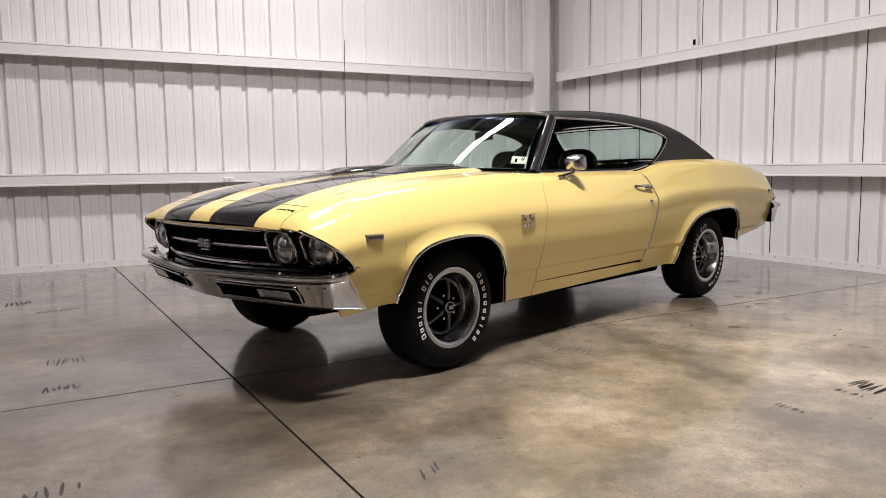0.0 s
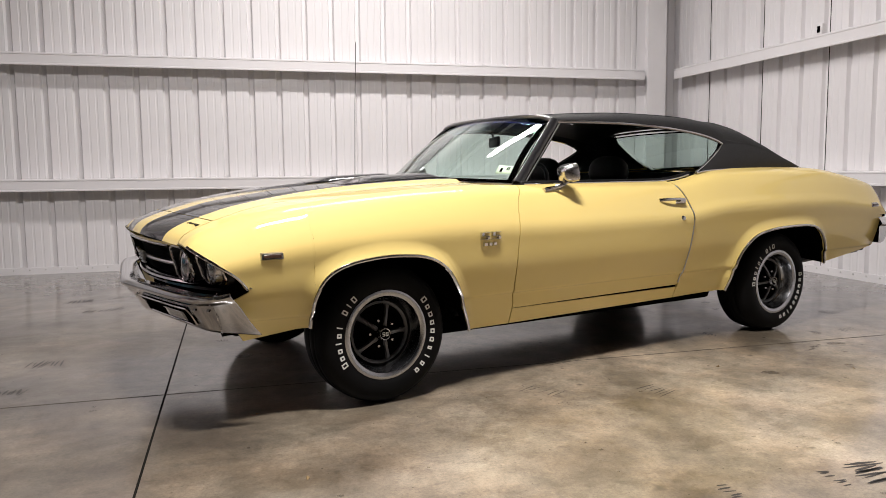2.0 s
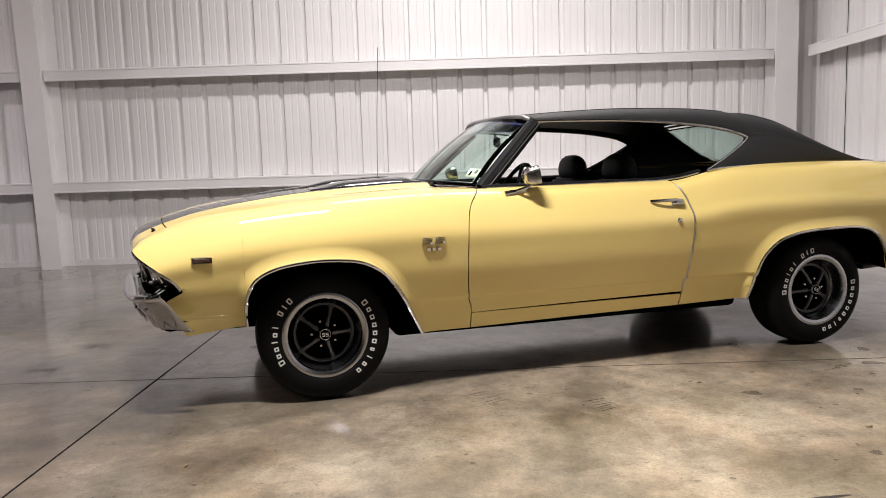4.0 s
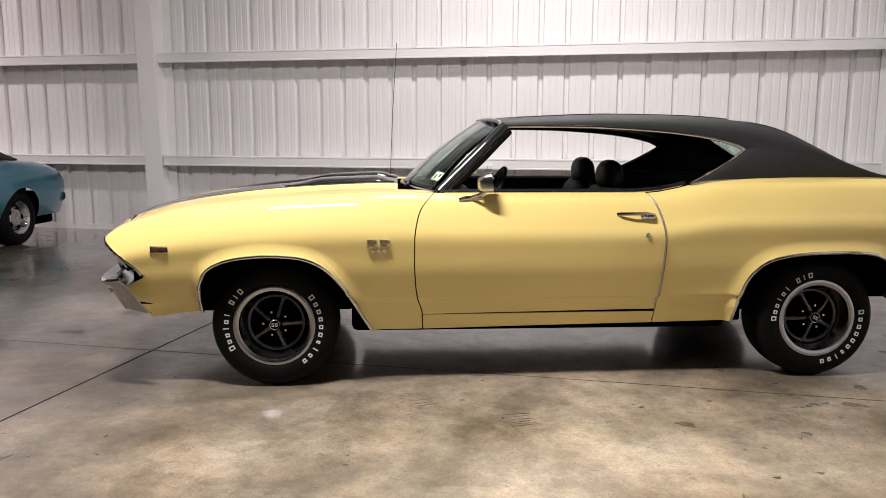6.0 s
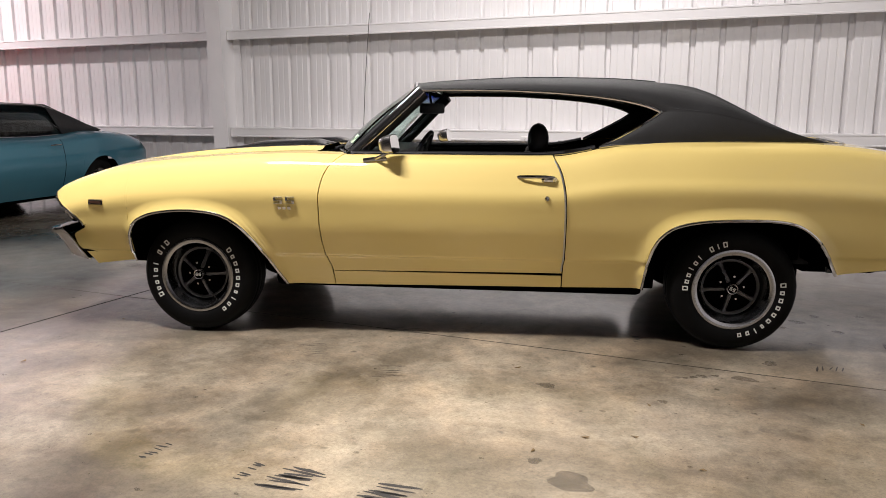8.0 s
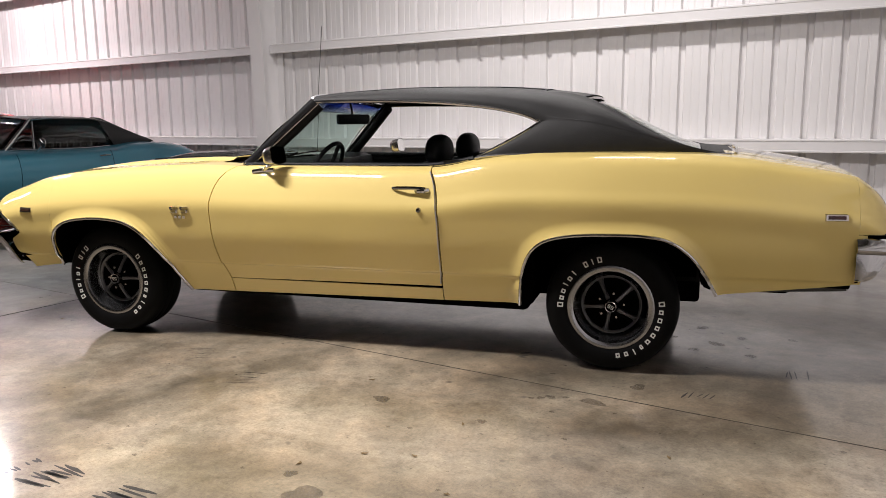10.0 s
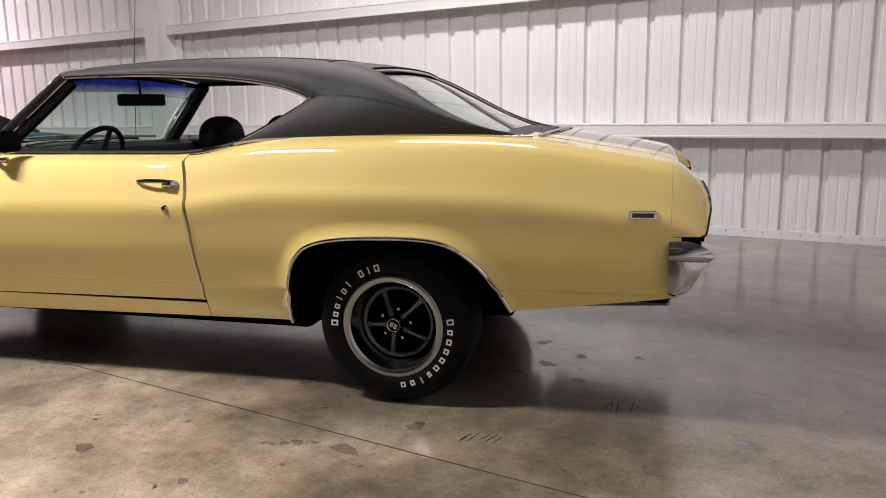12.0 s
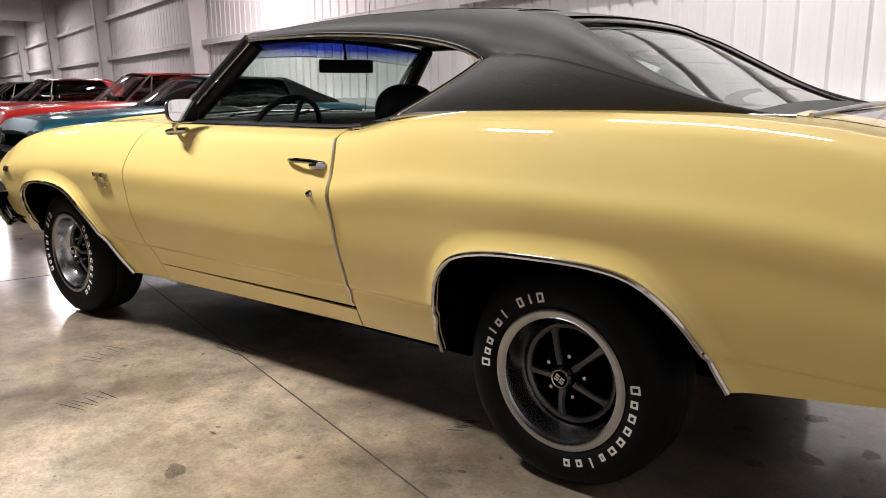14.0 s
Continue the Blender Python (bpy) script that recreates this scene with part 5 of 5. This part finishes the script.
        part("vent_frame", tube([(-0.30, s_ * 0.73, belt), (-0.20, s_ * 0.60, roof_z - 0.07)], 0.010, 6), CHROME, top)
        part("roof_rail", tube([(x, s_ * (yr(x) + 0.006), zr(x)) for x in np.linspace(ra, rb + 0.05, 14)], 0.010, 6), CHROME, top)
        part("belt_moulding", tube([(x, s_ * (W(x) - 0.15), Z(x) + 0.006) for x in np.linspace(-0.64, 0.8, 14)], 0.007, 6), CHROME, top)
        part("door_pull", tube([(0.50, s_ * (half - 0.02), belt - 0.10), (0.54, s_ * (half + 0.012), belt - 0.095), (0.63, s_ * (half + 0.01), belt - 0.095), (0.65, s_ * (half - 0.02), belt - 0.10)], 0.009, 6), CHROME, top)
        part("wing_mirror", [tube([(-0.34, s_ * (half - 0.10), belt - 0.02), (-0.33, s_ * (half - 0.02), belt + 0.05)], 0.010, 6), moved(revolve([(0.0, -0.03), (0.04, -0.025), (0.06, 0.0), (0.06, 0.012), (0.0, 0.014)], 20), pose(-0.32, s_ * (half - 0.01), belt + 0.085, 0, 0, 90))], CHROME, top)
    for s_ in (-1, 1):
        for xd in (-0.62, 0.72):
            sd = [q for q in sec(xd) if q[0] > half - 0.2][:17]
            part("door_seam", tube([(xd, s_ * (y + 0.0005), z) for y, z in sd], 0.0035, 5), BLACK, body)
    wb = [(-0.66 - 0.13 * (1 - v * v), 0.70 * v, belt + 0.01) for v in np.linspace(-1, 1, 15)]
    wt = [(ra - 0.05 * (1 - v * v), 0.55 * v, roof_z - 0.055 + 0.035 * (1 - v * v)) for v in np.linspace(-1, 1, 15)]
    part("windscreen", grid([[tuple(np.array(a) * (1 - f) + np.array(b) * f) for a, b in zip(wb, wt)] for f in np.linspace(0, 1, 6)]), GLASS_SIDE, top, solid=0.004)
    part("windscreen_moulding", [tube(wt, 0.010, 6), tube(wb, 0.010, 6)], CHROME, top)
    part("backlight", grid([[(x, (yr(x) - 0.10) * v, zc(x) - 0.014) for v in np.linspace(-1, 1, 9)] for x in np.linspace(rb, rc, 10)]), GLASS_SIDE, top, solid=0.004)
    for y in (-0.36, 0.36):
        part("rear_seat", box(0.95, 1.15, y - 0.33, y + 0.33, 0.5, belt + 0.04, 0.05), trim, top)
        part("seat", [box(0.22, 0.42, y - 0.25, y + 0.25, 0.5, belt + 0.09, 0.05), box(-0.2, 0.3, y - 0.25, y + 0.25, 0.45, 0.62, 0.05)], trim, top)
    part("steering_wheel", moved(tube([(0.19 * math.cos(t), 0.19 * math.sin(t), 0) for t in np.linspace(0, 2 * math.pi, 28, endpoint=False)], 0.012, 6, closed=True), pose(-0.2, -0.37, belt - 0.02, 0, -60, 0)), trim, top)
    # wheels
    for a in (af, ar):
        for s_ in (-1, 1):
            hub = part("wheel", revolve([(0.0, 0.05), (0.05, 0.03), (0.13, 0.05), (0.15, 0.02), (0.178, -0.004), (0.192, -0.012), (0.196, 0.0), (0.19, 0.12)], 36), CHROME, top, "bright disc wheel")
            hub.matrix_basis = pose(a, s_ * (half - 0.09), 0.318, 0, 0, 0 if s_ < 0 else 180)
            part("tyre", revolve(TYRE, 36), RUBBER, hub)
            for k in range(5):
                t = radians(72 * k)
                part("wheel_slot", moved(box(-0.028, 0.028, -0.004, 0.004, -0.014, 0.014, 0.003), pose(0.115 * math.cos(t), 0.036, 0.115 * math.sin(t), 0, -math.degrees(t) + 90, 0)), BLACK, hub)
    # bumpers and lamps
    for x, e in ((x0 - 0.02, -1), (x1 + 0.02, 1)):
        part("bumper", grid([[(x - e * 0.16 * abs(v) ** 6 + e * o, (half - 0.05) * v, z) for o, z in ((-0.05, 0.56), (0.012, 0.55), (0.02, 0.51), (0.01, 0.47), (-0.05, 0.455))] for v in np.linspace(-1, 1, 31)]), CHROME, top, solid=0.006)
    for s_ in (-1, 1):
        for y in (0.60, 0.76):
            part("headlamp", moved(revolve([(0.0, -0.02), (0.05, -0.012), (0.072, 0.0), (0.085, -0.006), (0.09, 0.03)], 24), pose(x0 - 0.002, s_ * y, 0.645, 0, 0, -90)), LENS_CLEAR, top)
        part("rear_lamp", box(x1 - 0.02, x1 + 0.012, min(s_ * 0.42, s_ * 0.72), max(s_ * 0.42, s_ * 0.72), 0.62, 0.72, 0.006), LENS_RED, top)
    return top


parked_car("parked_coupe", "metallic blue coupe with black vinyl roof and bright disc wheels", BLUE, VINYL, pose(-7.14, 1.86, 0, 0, 0, 98), length=4.69, base=2.745, hump=0.055, fast=0.10, tip=0.08, rear=-0.10)
parked_car("parked_coupe", "bright red hardtop with red interior beside the blue coupe", RED, RED, pose(-9.85, 1.88, 0, 0, 0, 96), length=4.8, base=2.80, half=0.95, belt=0.98, roof_z=1.42, hump=0.03, trim=REDTRIM, fast=0.40, rear=0.38)
parked_car("parked_coupe", "maroon hardtop with dark glass parked in the row", MAROON, MAROON, pose(-13.0, 1.0, 0, 0, 0, 95), length=5.0, base=2.9, half=0.95, belt=0.96, roof_z=1.38, hump=0.03)
parked_car("parked_coupe", "dark navy hardtop far down the row", DARKBLUE, DARKBLUE, pose(-16.0, 0.8, 0, 0, 0, 90), length=4.9, base=2.85, half=0.94, belt=0.95, roof_z=1.36, hump=0.03)
parked_car("parked_coupe", "dark navy hardtop at the end of the row", DARKBLUE, DARKBLUE, pose(-19.0, 0.7, 0, 0, 0, 90), length=4.9, base=2.85, half=0.94, belt=0.95, roof_z=1.36, hump=0.03)

# ---------------------------------------------------------------- small things in the hall
def wall_box(name, label, x, y, z, sx, sy, sz, hole):
    top = thing(name, label, "electrical box", m=pose(x, y, z))
    part("box_body", box(-sx / 2, sx / 2, -sy / 2, sy / 2, 0, sz, 0.006), STEELWHITE, top)
    part("socket_face", box(-hole[0] / 2 - 0.0, hole[0] / 2, -sy / 2 - 0.004, -sy / 2 + 0.002, sz * 0.2, sz * 0.8), BLACK, top) if hole[1] == "y" else part("socket_face", box(-sx / 2 - 0.004, -sx / 2 + 0.002, -hole[0] / 2, hole[0] / 2, sz * 0.2, sz * 0.8), BLACK, top)
    return top


wall_box("socket_box", "white electrical box with dark socket on the girt", GX + 0.03, 2.10, 2.33, 0.05, 0.09, 0.10, (0.035, "x"))
wall_box("socket_box", "small white bracket box on the low girt", -1.17, GY - 0.022, 0.895, 0.11, 0.045, 0.055, (0.004, "y"))
BOLT = mat("zinc_bolt", (0.58, 0.57, 0.56), 0.45, 0.3, noise_scale=20, amount=0.2)


# sheet laps on the end wall and screws along the base
for k in range(-3, 6):
    yy = 0.215 + 0.965 * k
    if yy < WY - 0.1:
        tagged(new("sheet_lap", mesh_of("sheet_lap", box(WX - 0.0035, WX + 0.001, yy - 0.0035, yy + 0.0035, 0.08, TOP), SEAM, True)), kind="structure")
screws = [moved(revolve([(0.0, -0.006), (0.007, -0.005), (0.010, 0.0), (0.010, 0.003)], 6), pose(WX - 0.013, -2.0 + 0.155 * k, 0.05, 0, 0, -90)) for k in range(44)]
screws += [moved(revolve([(0.0, -0.006), (0.007, -0.005), (0.010, 0.0), (0.010, 0.003)], 6), pose(-9.0 + 0.155 * k, WY - 0.013, 0.05)) for k in range(78)]
tagged(new("base_screws", mesh_of("base_screws", joined(screws), BOLT)), "small zinc screws along the base trim", kind="stuff")

# dark tyre scrubs and stains on the slab
SCUFF = mat("rubber_scuff", (0.035, 0.032, 0.03), 0.55, noise_scale=60, amount=0.5)
STAIN = mat("oil_stain", (0.085, 0.072, 0.058), 0.35, noise_scale=25, amount=0.35, rough_var=0.1)
for m_, a_ in ((SCUFF, 0.85), (STAIN, 0.34)):
    m_.node_tree.nodes["Principled BSDF"].inputs["Alpha"].default_value = a_
rng = random.Random(11)


def stroke(x, y, turn, ln, wd, z=0.0009):
    pts = []
    c, s = math.cos(turn), math.sin(turn)
    n = 5
    top_, bot = [], []
    for k in range(n):
        t = k / (n - 1) - 0.5
        w = wd * (0.35 + 0.65 * (1 - (2 * t) ** 2)) * rng.uniform(0.7, 1.1)
        j = rng.uniform(-0.15, 0.15) * wd
        top_.append((x + c * ln * t - s * (w + j), y + s * ln * t + c * (w + j), z))
        bot.append((x + c * ln * t + s * (w - j), y + s * ln * t - c * (w - j), z))
    return grid([[a, b] for a, b in zip(top_, bot)])


def scrub(x, y, heading, n, step, ln, wd, lean=60):
    """A row of short dark strokes left by a tyre's tread."""
    h = radians(heading)
    return [stroke(x + math.cos(h) * step * (k - n / 2) + rng.uniform(-0.006, 0.006), y + math.sin(h) * step * (k - n / 2) + rng.uniform(-0.01, 0.01), h + radians(lean) + rng.uniform(-0.15, 0.15), ln * rng.uniform(0.6, 1.15), wd * rng.uniform(0.6, 1.2)) for k in range(n) if rng.random() > 0.08]


SCRUBS = [(-3.106, 0.531, 0, 8, 0.024, 0.155, 0.007, 86), (-3.155, -0.045, -3, 8, 0.022, 0.1, 0.007, 88), (-3.31, 2.791, 17, 6, 0.033, 0.2, 0.01, 71), (-3.044, 2.266, 10, 6, 0.05, 0.12, 0.011, 60),
          (-3.242, -1.351, 8, 7, 0.025, 0.1, 0.008, 80), (-0.515, -2.038, 89, 6, 0.026, 0.052, 0.006, -90), (-0.108, -2.042, 90, 6, 0.026, 0.05, 0.006, -92), (0.062, -2.043, 78, 10, 0.017, 0.165, 0.0095, -73),
          (0.401, -2.015, 77, 10, 0.016, 0.15, 0.0095, -72), (-2.086, -1.827, 20, 6, 0.03, 0.09, 0.006, 60), (-0.64, -0.807, -52, 6, 0.032, 0.13, 0.003, 79), (-0.127, -0.935, 104, 6, 0.028, 0.15, 0.003, -80),
          (-0.345, -0.279, 104, 4, 0.03, 0.3, 0.004, -88), (0.864, 0.069, 105, 5, 0.024, 0.07, 0.006, -62), (2.142, 0.44, 33, 6, 0.02, 0.15, 0.004, -112), (1.815, -0.084, 20, 5, 0.03, 0.08, 0.005, 60)]
marks = [q for a in SCRUBS for q in scrub(*a)]
tagged(new("tyre_scrubs", mesh_of("tyre_scrubs", joined(marks), SCUFF, True)), "short dark rubber scuffs on the concrete", kind="stuff")


def blot(x, y, r, stretch=1.0, z=0.0006):
    n = 22
    ph = [rng.uniform(0, 6.28) for _ in range(4)]
    ring = []
    for k in range(n):
        a = 2 * math.pi * k / n
        rr = r * (1 + 0.16 * math.sin(2 * a + ph[0]) + 0.12 * math.sin(3 * a + ph[1]) + 0.08 * math.sin(5 * a + ph[2]))
        ring.append((x + rr * math.cos(a) * stretch, y + rr * math.sin(a), z))
    return ring, [tuple(range(n))]


BLOTS = [(1.423, -0.402, 0.036), (1.533, -0.116, 0.037), (0.604, -0.844, 0.032), (0.919, -1.7, 0.061), (0.766, -1.597, 0.022), (1.112, -0.84, 0.018), (1.204, -0.469, 0.016), (1.239, -0.439, 0.019), (1.17, -0.493, 0.013), (1.298, -0.409, 0.014), (1.683, 0.774, 0.032), (1.538, 1.069, 0.036), (1.783, 0.95, 0.029), (1.888, 0.636, 0.025), (1.602, 0.61, 0.022), (2.03, 1.051, 0.022), (1.437, 0.797, 0.029), (-2.163, 0.844, 0.036), (-2.028, 0.371, 0.043)]
BLOTS += [(rng.uniform(-3.5, 3.2), rng.uniform(-2.4, 3.8), rng.uniform(0.003, 0.010)) for _ in range(200)]
BLOTS += [(rng.uniform(-2.2, 2.6), rng.uniform(-2.6, -0.4), rng.uniform(0.0015, 0.004)) for _ in range(420)]
tagged(new("floor_stains", mesh_of("floor_stains", joined([blot(x, y, r, rng.uniform(0.9, 1.5)) for x, y, r in BLOTS]), STAIN, True)), "small dark oil spots on the concrete", kind="stuff")
LEAF = mat("dry_leaf", (0.22, 0.15, 0.07), 0.7, noise_scale=40, amount=0.3)


def crumb(x, y, s):
    a = rng.uniform(0, 6.28)
    pts = [(x + s * math.cos(a + t) * q, y + s * math.sin(a + t) * q, zz) for t, q, zz in ((0, 1.6, 0.002), (1.2, 0.6, 0.006), (2.6, 0.9, 0.002), (3.6, 1.3, 0.007), (5.0, 0.6, 0.003))]
    return pts, [(0, 1, 2), (0, 2, 3), (0, 3, 4)]


for x, y, s in ((0.416, -0.667, 0.012), (1.06, -1.256, 0.012), (0.889, -1.333, 0.013), (-1.842, -1.533, 0.012), (1.864, -0.788, 0.01), (1.065, -0.91, 0.01), (0.738, -1.521, 0.01), (-1.991, -0.752, 0.01), (1.315, -1.441, 0.01)):
    part_ob = new("leaf_scrap", mesh_of("leaf_scrap", crumb(x, y, s), LEAF, True))
    tagged(part_ob, "tiny dry brown leaf scrap lying on concrete", "debris", "scraps on the floor")
